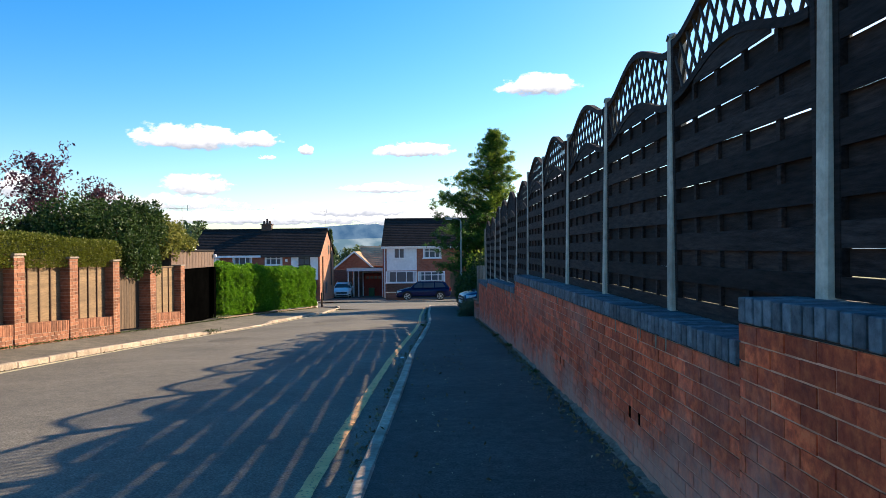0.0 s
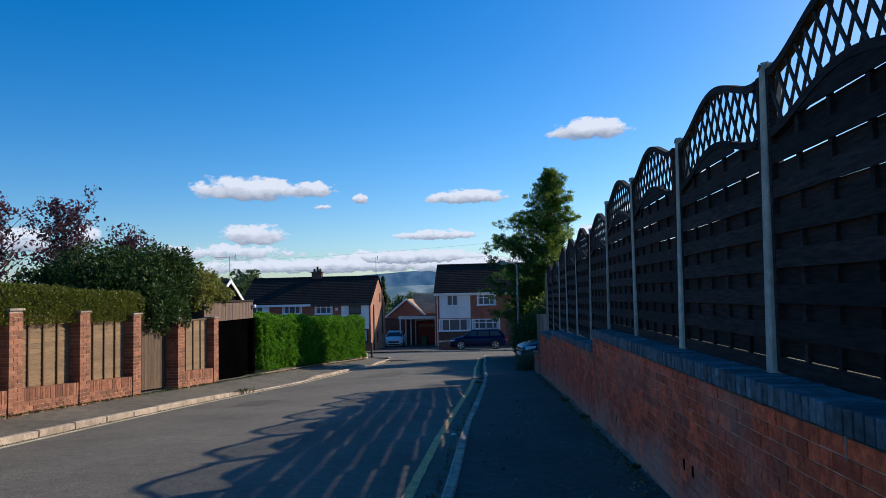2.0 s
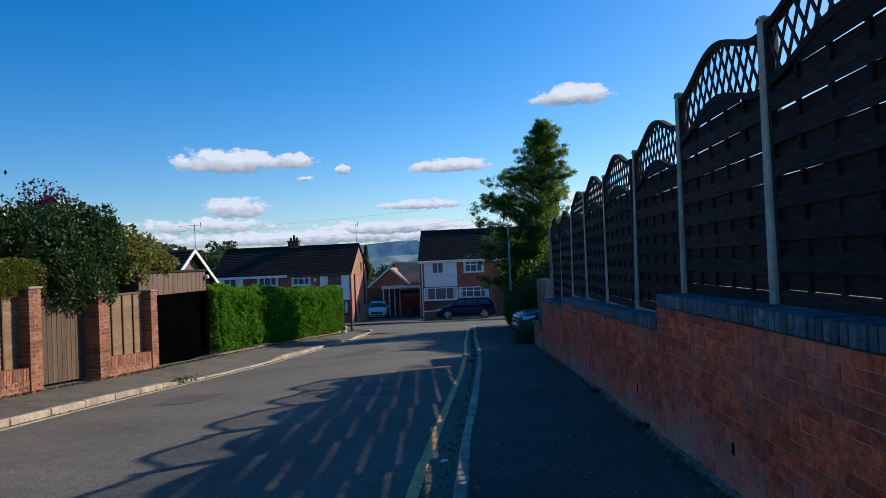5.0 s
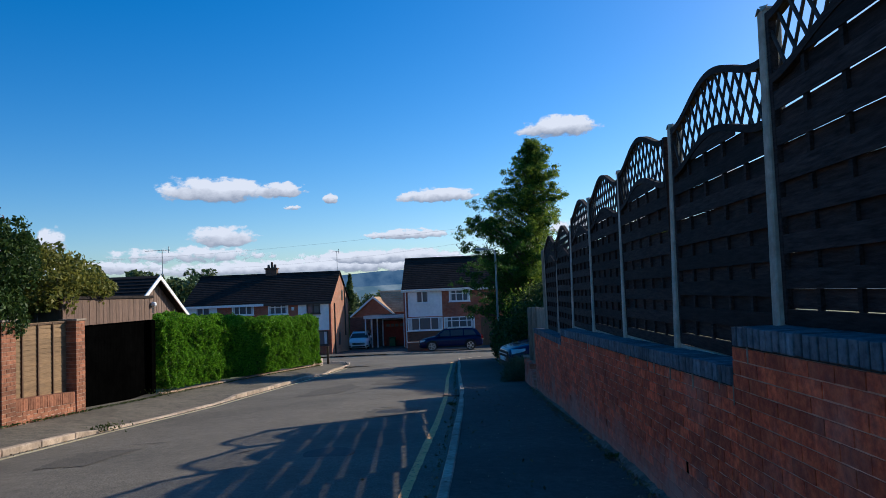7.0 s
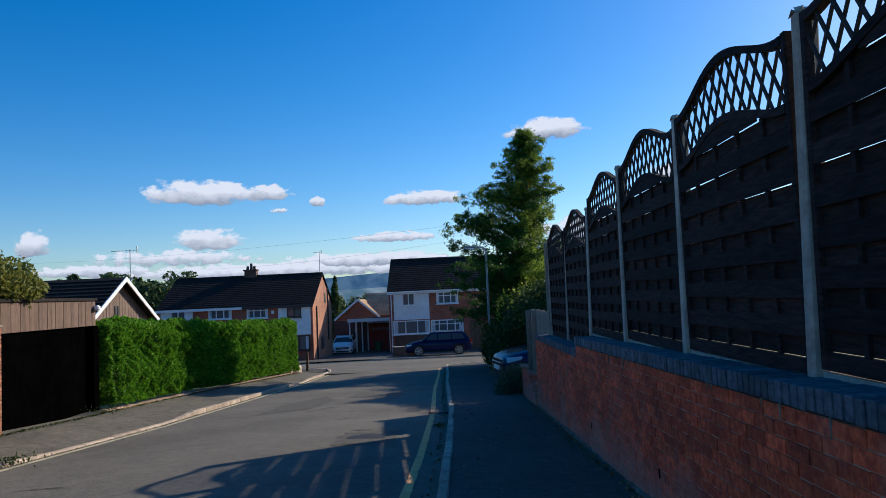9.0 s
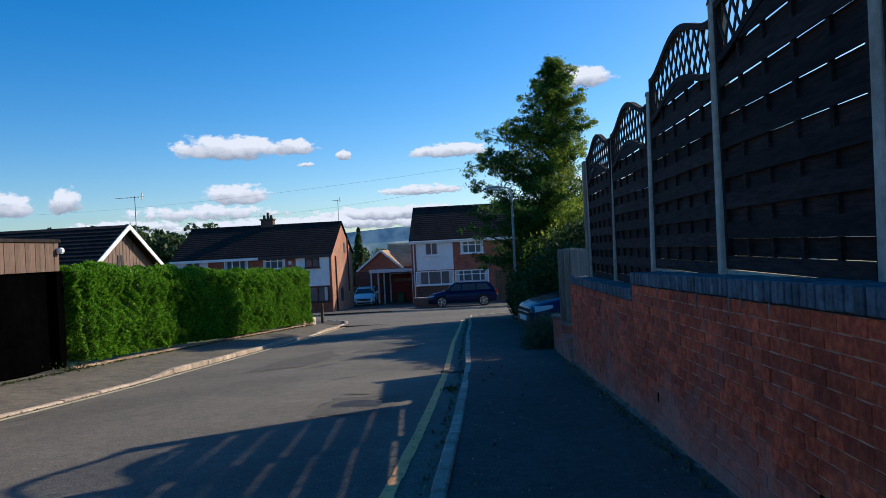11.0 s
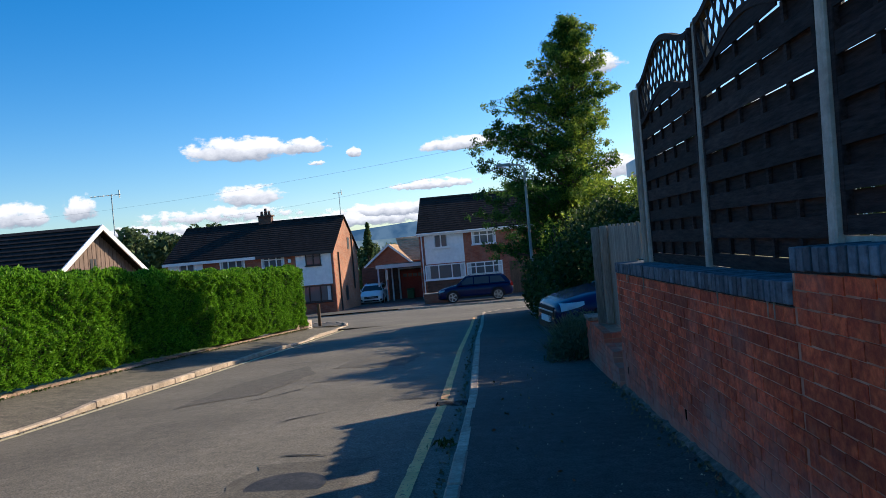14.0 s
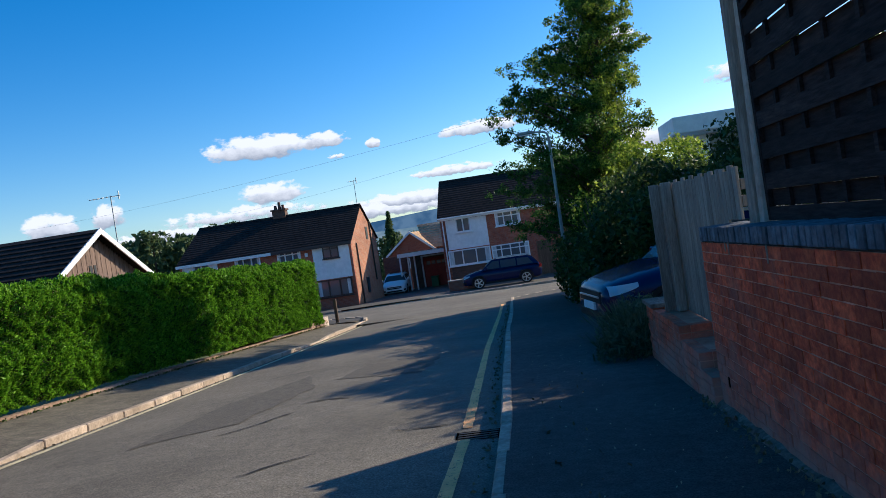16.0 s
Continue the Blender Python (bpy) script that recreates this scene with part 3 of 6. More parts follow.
POSTS = [2.6 + 1.93 * k for k in range(-6, 12)]
POSTS[:7] = [y + 0.17 for y in POSTS[:7]]
POSTS[7] += 0.06
FX = 1.715
panels = [make_panel(seed) for seed in (5, 6, 7)]
placed = set()
for k, y in enumerate(POSTS):
    high = 1.80 if 12.4 < y < 20.1 else 1.735
    bm = bmesh.new()
    cuboid(bm, -0.05, 0.05, -0.04, 0.04, 0, high, ch=0.008)
    bmesh.ops.bevel(bm, geom=[e for e in bm.edges if all(v.co.z > high - 0.01 for v in e.verts)], offset=0.018, segments=1, affect="EDGES")
    post = new("concrete_post", mesh_of("concrete_post", bm, M_POST))
    post.location = (FX, y, cop(y) - 0.035)
    post.rotation_euler = (radians(0.5 * math.sin(k * 2.3)), radians(0.9 + 0.5 * math.sin(k * 1.7)), 0)
    tagged(post, "weathered grey concrete fence post standing on the wall", "fence post", "fence posts")
    if k == len(POSTS) - 1:
        break
    bay = POSTS[k + 1] - y
    yc = y + bay / 2
    zb = cop(yc + 0.4) - 0.055 + (0.02 if 12.4 < yc < 20 else 0.0)
    m = pose(FX, yc, zb) @ Matrix.Diagonal((1, bay / 1.93, 1.025 if yc > 12.4 else 1, 1))
    kind = k % 3
    if kind not in placed:
        placed.add(kind)
        panels[kind].matrix_basis = m
    else:
        ob = copy_thing(panels[kind], m)
        ob.matrix_basis = m @ pose(0, 0, 0, 0.25 * math.sin(k * 3.1), 0.6 * math.sin(k * 1.9), 0)
    gb = new("gravel_board", mesh_of("gravel_board", box_bm(-0.02, 0.02, -bay / 2 + 0.06, bay / 2 - 0.06, -0.07, 0.055, ch=0.004), M_POST))
    gb.location = (FX, yc, zb - 0.005)
    tagged(gb, "pale concrete gravel board under a fence panel", "gravel board", "gravel boards")
# round timber end post beside the last concrete one
bm = bmesh.new()
cuboid(bm, -0.06, 0.06, -0.055, 0.055, 0, 1.70, ch=0.02)
endp = new("timber_post", mesh_of("timber_post", bm, M_GREYWOOD))
endp.location = (FX - 0.02, POSTS[-1] + 0.098, cop(24) - 0.03)
tagged(endp, "weathered square timber post ending the fence", "fence post")

# low weathered board fence and stepped brick pier beyond the wall's end
lowf = thing("board_fence", "weathered vertical-board garden fence beyond the brick wall", "fence")
slat_me = mesh_of("slat", box_bm(-0.011, 0.011, -0.05, 0.05, 0, 1.0, ch=0.004), M_GREYWOOD)
for i in range(20):
    y = 24.45 + i * 0.112
    ob = new("slat", slat_me)
    ob.parent = lowf
    z0 = -0.56 if y > 25.74 else -0.675 if y > 25.04 else -0.80 if y > 24.68 else 0.36
    ob.matrix_basis = pose(1.72, y, z0) @ Matrix.Diagonal((1, 1, 0.74 - z0 + 0.02 * math.sin(i * 2.2), 1))
for z in (0.45, -0.1):
    part("rail", box_bm(1.735, 1.78, 24.4 if z > 0.3 else 24.7, 26.66, z, z + 0.08, ch=0.004), M_GREYWOOD, lowf)
part("rail", box_bm(1.735, 1.78, 24.4, 26.66, 0.57, 0.65, ch=0.004), M_GREYWOOD, lowf)
for i in range(4):
    part("wide_board", box_bm(1.50 + i * 0.105, 1.60 + i * 0.105, 26.70, 26.73, -0.562, 0.74 - 0.01 * (i % 2), ch=0.004), M_GREYWOOD, lowf)
part("corner_post", box_bm(1.61, 1.70, 26.60, 26.695, -0.562, 0.75, ch=0.006), M_GREYWOOD, lowf)
pier = thing("brick_pier", "low stepped red brick pier with a stone cap", "brick pier")
rng = np.random.default_rng(11)
for a, b, top in ((24.67, 25.02, -0.80), (25.02, 25.72, -0.675), (25.72, 26.98, -0.56), (26.98, 27.45, -0.55)):
    part("core", box_bm(1.425, 1.83, a + 0.005, b - 0.002, gp(b) - 0.3, top - 0.008), M_MORTAR, pier)
    z = top - 0.065
    i = 0
    while z > gp(b) - 0.05:
        y = a - (0.11 if i % 2 else 0)
        for x in (1.525, 1.75):
            part("brick", box_bm(x, min(x + 0.215, 1.83), a - 0.004, a + 0.10, z, z + 0.065), M_BRICK_P, pier)
        while y < b - 0.02:
            y0, y1 = max(y, a), min(y + 0.215, b)
            if y1 - y0 > 0.03:
                part("brick", box_bm(1.414 + rng.uniform(0, 0.006), 1.52, y0, y1, z, z + 0.065), M_BRICK_P, pier)
            y += 0.225
        for x in np.arange(1.525, 1.8, 0.225):
            part("brick", box_bm(x, min(x + 0.215, 1.83), b - 0.10, b + 0.004, z, z + 0.065), M_BRICK_P, pier) if b > 27 else None
        z -= 0.075
        i += 1
part("cap", box_bm(1.39, 1.86, 26.95, 27.49, -0.548, -0.50, ch=0.006), M_HAUNCH, pier, "dirty grey stone cap")

# ---- left garden wall: pillars, lap panels, gate ----
LX = -7.95
gw = thing("garden_wall", "pinkish brick garden wall with pillars and a soldier course", "wall", kind="structure")
PIL = [(8.05, 0.36), (10.15, 0.36), (12.2, 0.36), (14.28, 0.36), (16.38, 0.36), (18.5, 0.36), (20.84, 0.40), (23.2, 0.34)]
PTOP = {8.05: 1.62, 10.15: 1.54, 12.2: 1.45, 14.28: 1.35, 16.38: 1.26, 18.5: 1.16, 20.84: 0.99, 23.2: 0.92}


def laid(x0, x1, y0, y1, z0, z1, vs, fs, rng, face=+1, ends=()):
    """Bricks of a running bond on the face at x1, as boxes added to vs and fs."""
    z, i = z0, 0
    while z < z1 - 0.02:
        y = y0 - (0.1125 if i % 2 else 0.0)
        while y < y1 - 0.01:
            a, b = max(y, y0), min(y + 0.215, y1)
            if b - a > 0.025:
                add_box(vs, fs, x0, x1 + rng.uniform(-0.004, 0.004), a, b, z, min(z + 0.065, z1))
            y += 0.225
        z += 0.075
        i += 1


def add_box(vs, fs, x0, x1, y0, y1, z0, z1):
    k = len(vs)
    vs.extend([(x, y, z) for x in (x0, x1) for y in (y0, y1) for z in (z0, z1)])
    fs.extend([tuple(k + q for q in f) for f in ((0, 1, 3, 2), (4, 6, 7, 5), (0, 4, 5, 1), (2, 3, 7, 6), (0, 2, 6, 4), (1, 5, 7, 3))])


vs, fs = [], []
for y, w in PIL:
    z0, z1 = gp(y) - 0.15, PTOP[y]
    part("pillar_core", box_bm(LX - w + 0.008, LX - 0.008, y - w / 2 + 0.008, y + w / 2 - 0.008, z0, z1), M_MORTARW, gw)
    z, i = z0, 0
    while z < z1 - 0.03:
        zz = min(z + 0.065, z1)
        if i % 2:
            add_box(vs, fs, LX - w, LX, y - w / 2, y - w / 2 + w * 0.62, z, zz)
            add_box(vs, fs, LX - w, LX, y - w / 2 + w * 0.65, y + w / 2, z, zz)
        else:
            add_box(vs, fs, LX - w, LX, y - w / 2, y - w / 2 + w * 0.30, z, zz)
            add_box(vs, fs, LX - w, LX, y - w / 2 + w * 0.33, y + w / 2, z, zz)
        z += 0.075
        i += 1
    part("pillar_cap", box_bm(LX - w - 0.02, LX + 0.025, y - w / 2 - 0.025, y + w / 2 + 0.025, z1 + 0.003, z1 + 0.045, ch=0.008), M_GREYWOOD, gw, "brown stone pillar cap")
rng = np.random.default_rng(3)
batch = []
for (ya, wa), (yb, wb) in zip(PIL, PIL[1:]):
    a, b = ya + wa / 2, yb - wb / 2
    if abs(ya - 18.5) < 0.1:
        continue
    # low plinth in sloping steps, with a soldier course on top
    g0, g1 = gp(a), gp(b)
    t0, t1 = g0 + 0.42, g1 + 0.42
    part("plinth_core", box_bm(LX - 0.34, LX - 0.03, a, b, g0 - 0.3, t0 - 0.005, g1 - g0, t1 - t0), M_MORTARW, gw)
    for i in range(3):
        y = a
        off = 0.1125 if i % 2 else 0.0
        y = a - off
        while y < b - 0.02:
            p, q = max(y, a + 0.003), min(y + 0.215, b - 0.003)
            if q - p > 0.03:
                zz = gp((p + q) / 2) - 0.02 + i * 0.075
                add_box(vs, fs, LX - 0.2, LX - 0.022 + rng.uniform(-0.003, 0.003), p, q, zz, zz + 0.065)
            y += 0.225
    y = a + 0.005
    while y < b - 0.05:
        zz = gp(y) + 0.205
        add_box(vs, fs, LX - 0.345, LX - 0.017 + rng.uniform(-0.003, 0.004), y, y + 0.065, zz, zz + 0.215)
        y += 0.075
    batch.append((a, b, t0, t1, min(PTOP[ya], PTOP[yb])))
tagged(new("wall_bricks", quads_mesh("wall_bricks", vs, fs, M_PINK_I)), kind="stuff").parent = gw

for a, b, t0, t1, top in batch:
    lp = thing("lap_panel", "golden-brown overlap timber panel between brick pillars", "fence panel", "lap panels in the garden wall")
    x = LX - 0.23
    lo = min(t0, t1)
    z = lo
    while z < top - 0.05:
        bm = bmesh.new()
        wob = 0.006 * math.sin(z * 31 + a)
        prism(bm, [(x, z - 0.01), (x + 0.022, z - 0.014), (x + 0.008, z + 0.108), (x - 0.002, z + 0.108)], b - a - 0.01, "y", a + 0.005)
        part("board", bm, M_LAP, lp)
        z += 0.095 + wob * 0.3
    for i in range(3 if b - a > 1.5 else 3):
        y = a + (b - a) * (i + 1) / 4
        part("batten", box_bm(x + 0.012, x + 0.045, y - 0.02, y + 0.02, lo - 0.005, top, ch=0.003), M_BATTEN, lp)
    part("top_batten", box_bm(x - 0.005, x + 0.04, a + 0.01, b - 0.01, top - 0.03, top + 0.01, ch=0.003), M_BATTEN, lp)
gate = thing("garden_gate", "weathered brown vertical-board garden gate, closed", "gate")
for i in range(12):
    y = 18.70 + i * 0.160
    part("board", box_bm(LX - 0.34, LX - 0.315, y, y + 0.151, gp(y) - 0.05 + 0.09, 0.98 + 0.02 * math.sin(i * 0.6) - 0.012 * (i % 2), ch=0.004), M_OLDWOOD, gate)
for z in (-0.35, 0.25, 0.75):
    part("ledge", box_bm(LX - 0.375, LX - 0.342, 18.72, 20.60, z, z + 0.11), M_OLDWOOD, gate)
part("latch", box_bm(LX - 0.314, LX - 0.29, 18.80, 18.92, 0.28, 0.32, ch=0.004), M_IRON, gate, "black iron latch")


# ---- hedges ----
def leafy_box(root, rng, x_of, depth, y0, y1, zb, zt, per, size, material, label="", rough=0.05, length=2.0):
    """Core and leaves of a clipped hedge whose face is at x_of(y)."""
    rows = []
    ys = np.linspace(y0 + 0.12, y1 - 0.12, 40)
    bm = bmesh.new()
    prev = None
    for y in ys:
        nip = 0.4 * max(0.0, 1 - min(y - y0, y1 - y) / 0.7)
        x1, x0 = x_of(y) - 0.24 - nip, x_of(y) - depth + 0.12
        ring = [bm.verts.new(q) for q in ((x1, y, zb(y)), (x1, y, zt(y) - 0.24), (x1 - 0.14, y, zt(y) - 0.12), (x0, y, zt(y) - 0.12), (x0, y, zb(y)))]
        if prev:
            for i in range(4):
                bm.faces.new((prev[i], prev[i + 1], ring[i + 1], ring[i]))
        else:
            bm.faces.new(ring)
        prev = ring
    bm.faces.new(prev[::-1])
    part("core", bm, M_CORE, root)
    P, O = [], []
    long = y1 - y0
    hm = zt((y0 + y1) / 2) - zb((y0 + y1) / 2)

    def bulge(y, z):
        return rough * (0.8 * np.sin(y * 2.3 + z * 1.1) + 0.6 * np.sin(y * 5.3 - z * 3.7) + 0.6 * np.sin(z * 6.1 + y) + 0.95 * np.sin(y * 13.0 + 3 * np.sin(z * 5)) * np.sin(z * 11.0 + 2 * np.sin(y * 4)))
    k = int(per * long * hm)
    y = rng.uniform(y0, y1, k)
    s = rng.uniform(0.0, 1, k)
    zb_, zt_ = np.array([zb(v) for v in y]), np.array([zt(v) for v in y])
    z = zb_ + s * (zt_ - zb_)
    edge = 0.16 * np.clip((s - 0.84) / 0.16, 0, 1) ** 2 + 0.35 * np.clip((0.5 - np.minimum(y - y0, y1 - y)) / 0.5, 0, 1) ** 2
    x = np.array([x_of(v) for v in y]) + bulge(y, z) - rng.exponential(0.04, k) - edge
    P.append(np.stack([x, y, z], 1)); O.append(np.tile((0.8, 0, 0.45), (k, 1)))
    k = int(per * long * depth * 0.8)
    y, s = rng.uniform(y0, y1, k), rng.uniform(0, 1, k)
    x = np.array([x_of(v) for v in y]) - s * depth
    z = np.array([zt(v) for v in y]) - 0.16 * np.clip((0.13 - s) / 0.13, 0, 1) ** 2 + bulge(y, x) * 0.8 + np.abs(rng.normal(0, 0.025, k))
    P.append(np.stack([x, y, z], 1)); O.append(np.tile((0.1, 0, 1.0), (k, 1)))
    for ye, d in ((y0, -1), (y1, 1)):
        k = int(per * depth * hm)
        s = rng.uniform(0, 1, k)
        z = zb(ye) + s * (zt(ye) - zb(ye))
        x = x_of(ye) - rng.uniform(0, 1, k) * depth
        P.append(np.stack([x, ye + d * (bulge(x, z)) - d * rng.exponential(0.03, k), z], 1)); O.append(np.tile((0, d * 0.8, 0.45), (k, 1)))
    leaf_part("leaves", np.concatenate(P), size, material, root, rng, np.concatenate(O), label, length, 0.75)


rng = np.random.default_rng(21)
hx = lambda y: float(np.interp(y, [27, 33, 46], [-8.0, -8.0, -7.65]))
hz = lambda y: float(np.interp(y, [27, 28.7, 36.8, 46], [0.80, 0.80, 0.40, 0.16]))
hedge = thing("conifer_hedge", "tall bright-green clipped conifer hedge along the footway", "hedge")
leafy_box(hedge, rng, hx, 1.4, 27.6, 45.7, lambda y: gp(y) + 0.12, hz, 3900, 0.025, M_HEDGE, rough=0.085, length=2.9)
clip_h = thing("clipped_hedge", "olive-green clipped hedge growing over the garden wall panels", "hedge")
leafy_box(clip_h, rng, lambda y: -8.0, 1.0, 6.0, 18.95, lambda y: float(np.interp(y, [6, 19], [1.28, 1.02])), lambda y: float(np.interp(y, [6, 14.4, 19], [2.05, 1.78, 1.62])), 3200, 0.024, M_CLIP, rough=0.022)
# low edging wall at the hedge's foot
ew = thing("edging_wall", "low pinkish brick edging under the hedge", "wall", kind="structure")
vs, fs = [], []
y = 27.3
while y < 46.2:
    for i in range(3 if y > 44 else 1):
        yy = y + (0.11 if i % 2 else 0)
        add_box(vs, fs, hx(y) - 0.16, hx(y) - 0.03 + rng.uniform(-0.012, 0.012) + 0.03, yy, yy + 0.215, gp(y) - 0.02 + i * 0.075, gp(y) + 0.045 + i * 0.075)
    y += 0.225
tagged(new("edging_bricks", quads_mesh("edging_bricks", vs, fs, M_EDGE)), kind="stuff").parent = ew
part("end_stone", box_bm(-7.95, -7.66, 45.85, 46.45, gp(46) - 0.1, gp(46) + 0.30, ch=0.02), M_POST, ew, "pale rendered end block")
bol = new("wooden_bollard", mesh_of("wooden_bollard", box_bm(-0.06, 0.06, -0.06, 0.06, 0, 0.95, ch=0.02), M_OLDWOOD))
bol.location = (-7.55, 47.3, gp(47.3) - 0.03)
tagged(bol, "short dark timber post at the corner of the footway", "post")

# ---- timber garage between wall and hedge ----
gar = thing("timber_garage", "flat-roofed timber-clad garage, its dark open front filled in black", "garage")
gzf = gp(25) - 0.1
part("floor_slab", box_bm(-13.5, -8.02, 23.15, 27.3, gzf - 0.2, gzf + 0.02), M_PAVE, gar)
for i in range(28):
    y = 23.12 + i * 0.152
    part("cladding_board", box_bm(-8.30, -8.275 + 0.004 * (i % 2), y, y + 0.148, 0.80, 1.36, ch=0.003), M_DARKCLAD, gar)
part("roof", box_bm(-13.6, -8.24, 23.05, 27.42, 1.362, 1.43, ch=0.01), M_ROOF, gar)
part("side_wall", box_bm(-13.5, -8.31, 27.2, 27.3, gzf, 1.36), M_DARKCLAD, gar)
part("side_wall", box_bm(-13.5, -8.31, 23.14, 23.24, gzf, 1.36), M_DARKCLAD, gar)
part("back_wall", box_bm(-13.6, -13.5, 23.14, 27.3, gzf, 1.36), M_DARKCLAD, gar)
# black boards and jambs stand in for the open front's unlit inside
for i in range(28):
    y = 23.27 + i * 0.14
    part("door_board", box_bm(-8.36, -8.335, y, y + 0.137, gzf + 0.03, 0.80), M_BLACK, gar, "black board standing in for the dark open front")
part("jamb", box_bm(-8.30, -8.2, 23.14, 23.24, gzf, 0.80), M_BLACK, gar)
part("jamb", box_bm(-8.31, -8.19, 27.12, 27.34, gzf, 0.795), M_BLACK, gar)
lamp_s = new("security_light", mesh_of("security_light", box_bm(-0.06, 0.06, -0.07, 0.07, -0.06, 0.06, ch=0.03), M_WHITE))
lamp_s.location = (-8.21, 27.33, 1.2)
tagged(lamp_s, "small white security light on the timber garage", "light")


# ---- shrubs and trees ----
def shrub(name, label, blobs, size, material, rng, category="shrub", stems=5, base=None, length=1.7):
    root = thing(name, label, category)
    P = np.concatenate([clump_points(rng, c, r, k) for c, r, k in blobs])
    leaf_part("foliage", P, size, material, root, rng, None, "", length)
    bm = bmesh.new()
    bx, by, bz = base if base else (blobs[0][0][0], blobs[0][0][1], gp(blobs[0][0][1]) - 0.2)
    for i in range(stems):
        c, r, _ = blobs[i % len(blobs)]
        e = Vector(c) + Vector(rng.normal(size=3) * np.array(r) * 0.3)
        s = Vector((bx + rng.normal() * 0.12, by + rng.normal() * 0.12, bz))
        mid = s.lerp(e, 0.5) + Vector(rng.normal(size=3) * 0.12)
        tube(bm, [s, mid, e], [0.04, 0.025, 0.01], 5)
    part("stems", bm, M_BARK, root)
    return root


rng = np.random.default_rng(31)
shrub("ivy_mass", "dark evergreen climber hanging over the gate and wall", [((-8.75, 19.9, 2.0), (0.9, 1.2, 0.85), 5200), ((-8.5, 21.2, 2.2), (0.75, 1.0, 0.75), 5200), ((-8.2, 20.1, 1.35), (0.42, 0.95, 0.62), 3800), ((-9.3, 18.9, 2.2), (0.9, 0.9, 0.7), 2600), ((-8.15, 21.0, 1.15), (0.33, 0.55, 0.5), 1800)], 0.05, M_IVY, rng, "climber", 9, (-8.9, 20.2, -0.8))
shrub("yellow_shrub", "yellow-green leafy shrub above the wall's end pillar", [((-8.7, 23.2, 1.75), (0.7, 1.05, 0.75), 4600), ((-8.6, 24.6, 1.6), (0.55, 0.85, 0.45), 2200), ((-8.9, 22.6, 2.2), (0.5, 0.6, 0.5), 1500), ((-9.3, 25.7, 1.8), (0.6, 0.8, 0.55), 1500)], 0.06, M_LIME, rng, "shrub", 6, (-9.0, 23.0, -0.9))
shrub("dark_shrub", "dense dark-green shrub behind the clipped hedge", [((-10.2, 20.9, 1.8), (1.1, 1.3, 0.9), 4200), ((-10.4, 19.4, 1.6), (0.9, 1.1, 0.85), 3000)], 0.075, M_SHRUB, rng, "shrub", 7, (-10.6, 18.6, -0.6))


def tree(name, label, base, height, spread, rng, material, n_limbs, leaf, per, shape, lean=(0, 0), material2=None, trunk_r=0.14, first=0.12, clump=0.34, up=0.55, twig=3, skew=0.0):
    """A tapered trunk, limbs with twigs, and leaves clustered along them; shape(s): reach of the limbs at the share s of the height."""
    root = thing(name, label, "tree")
    b = Vector(base)
    top = b + Vector((lean[0], lean[1], height))
    pts = [b.lerp(top, s) + Vector((0.10 * math.sin(s * 7 + b.x), 0.10 * math.cos(s * 5 + b.y), 0)) * (height / 8) for s in np.linspace(0, 1, 9)]
    bm = bmesh.new()
    tube(bm, pts, [trunk_r * (1 - 0.93 * s) * (1.35 if s == 0 else 1) for s in np.linspace(0, 1, 9)], 9)
    P, P2 = [], []
    for i in range(n_limbs):
        s = first + (1 - first) * (i + rng.uniform(0, 0.8)) / n_limbs
        o = b.lerp(top, min(s, 0.985))
        w = i * 2.39996 + rng.normal() * 0.35
        d = Vector((math.cos(w), math.sin(w), 0))
        reach = spread * shape(s) * rng.uniform(0.55, 1.3) * (1 - (skew * d.x if s < 0.62 else 0.0))
        rise = up * reach * rng.uniform(0.5, 1.4)
        e = o + d * reach + Vector((0, 0, rise))
        m = o.lerp(e, 0.5) + Vector((0, 0, 0.10 * reach))
        r0 = max(trunk_r * 0.42 * (1 - s) + 0.010, 0.012)
        tube(bm, [o, m, e], [r0, r0 * 0.6, 0.004], 5)
        for q in np.linspace(0.25, 1.0, max(3, int(reach / 0.3))):
            c = o.lerp(m, q * 2) if q < 0.5 else m.lerp(e, q * 2 - 1)
            for j in range(twig):
                tw = c + Vector(rng.normal(size=3)) * clump * (0.5 + 0.7 * reach / max(spread, 0.1)) * (1.05 - 0.62 * q)
                if j == 0:
                    tube(bm, [c, tw], [0.008, 0.003], 4)
                k = int(per * rng.uniform(0.5, 1.4))
                pts_ = np.array(tw) + rng.normal(size=(k, 3)) * clump * np.array((0.42, 0.42, 0.30)) * (1.25 - 0.55 * q)
                # sun side and top take the lighter leaves: sunlight put into the colour
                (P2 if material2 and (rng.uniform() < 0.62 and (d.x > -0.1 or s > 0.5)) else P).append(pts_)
    part("trunk", bm, M_BARK, root)
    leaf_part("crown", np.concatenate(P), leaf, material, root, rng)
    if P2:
        leaf_part("crown_lit", np.concatenate(P2), leaf, material2, root, rng, None, "leaves in a paler, sunlit yellow-green")
    return root


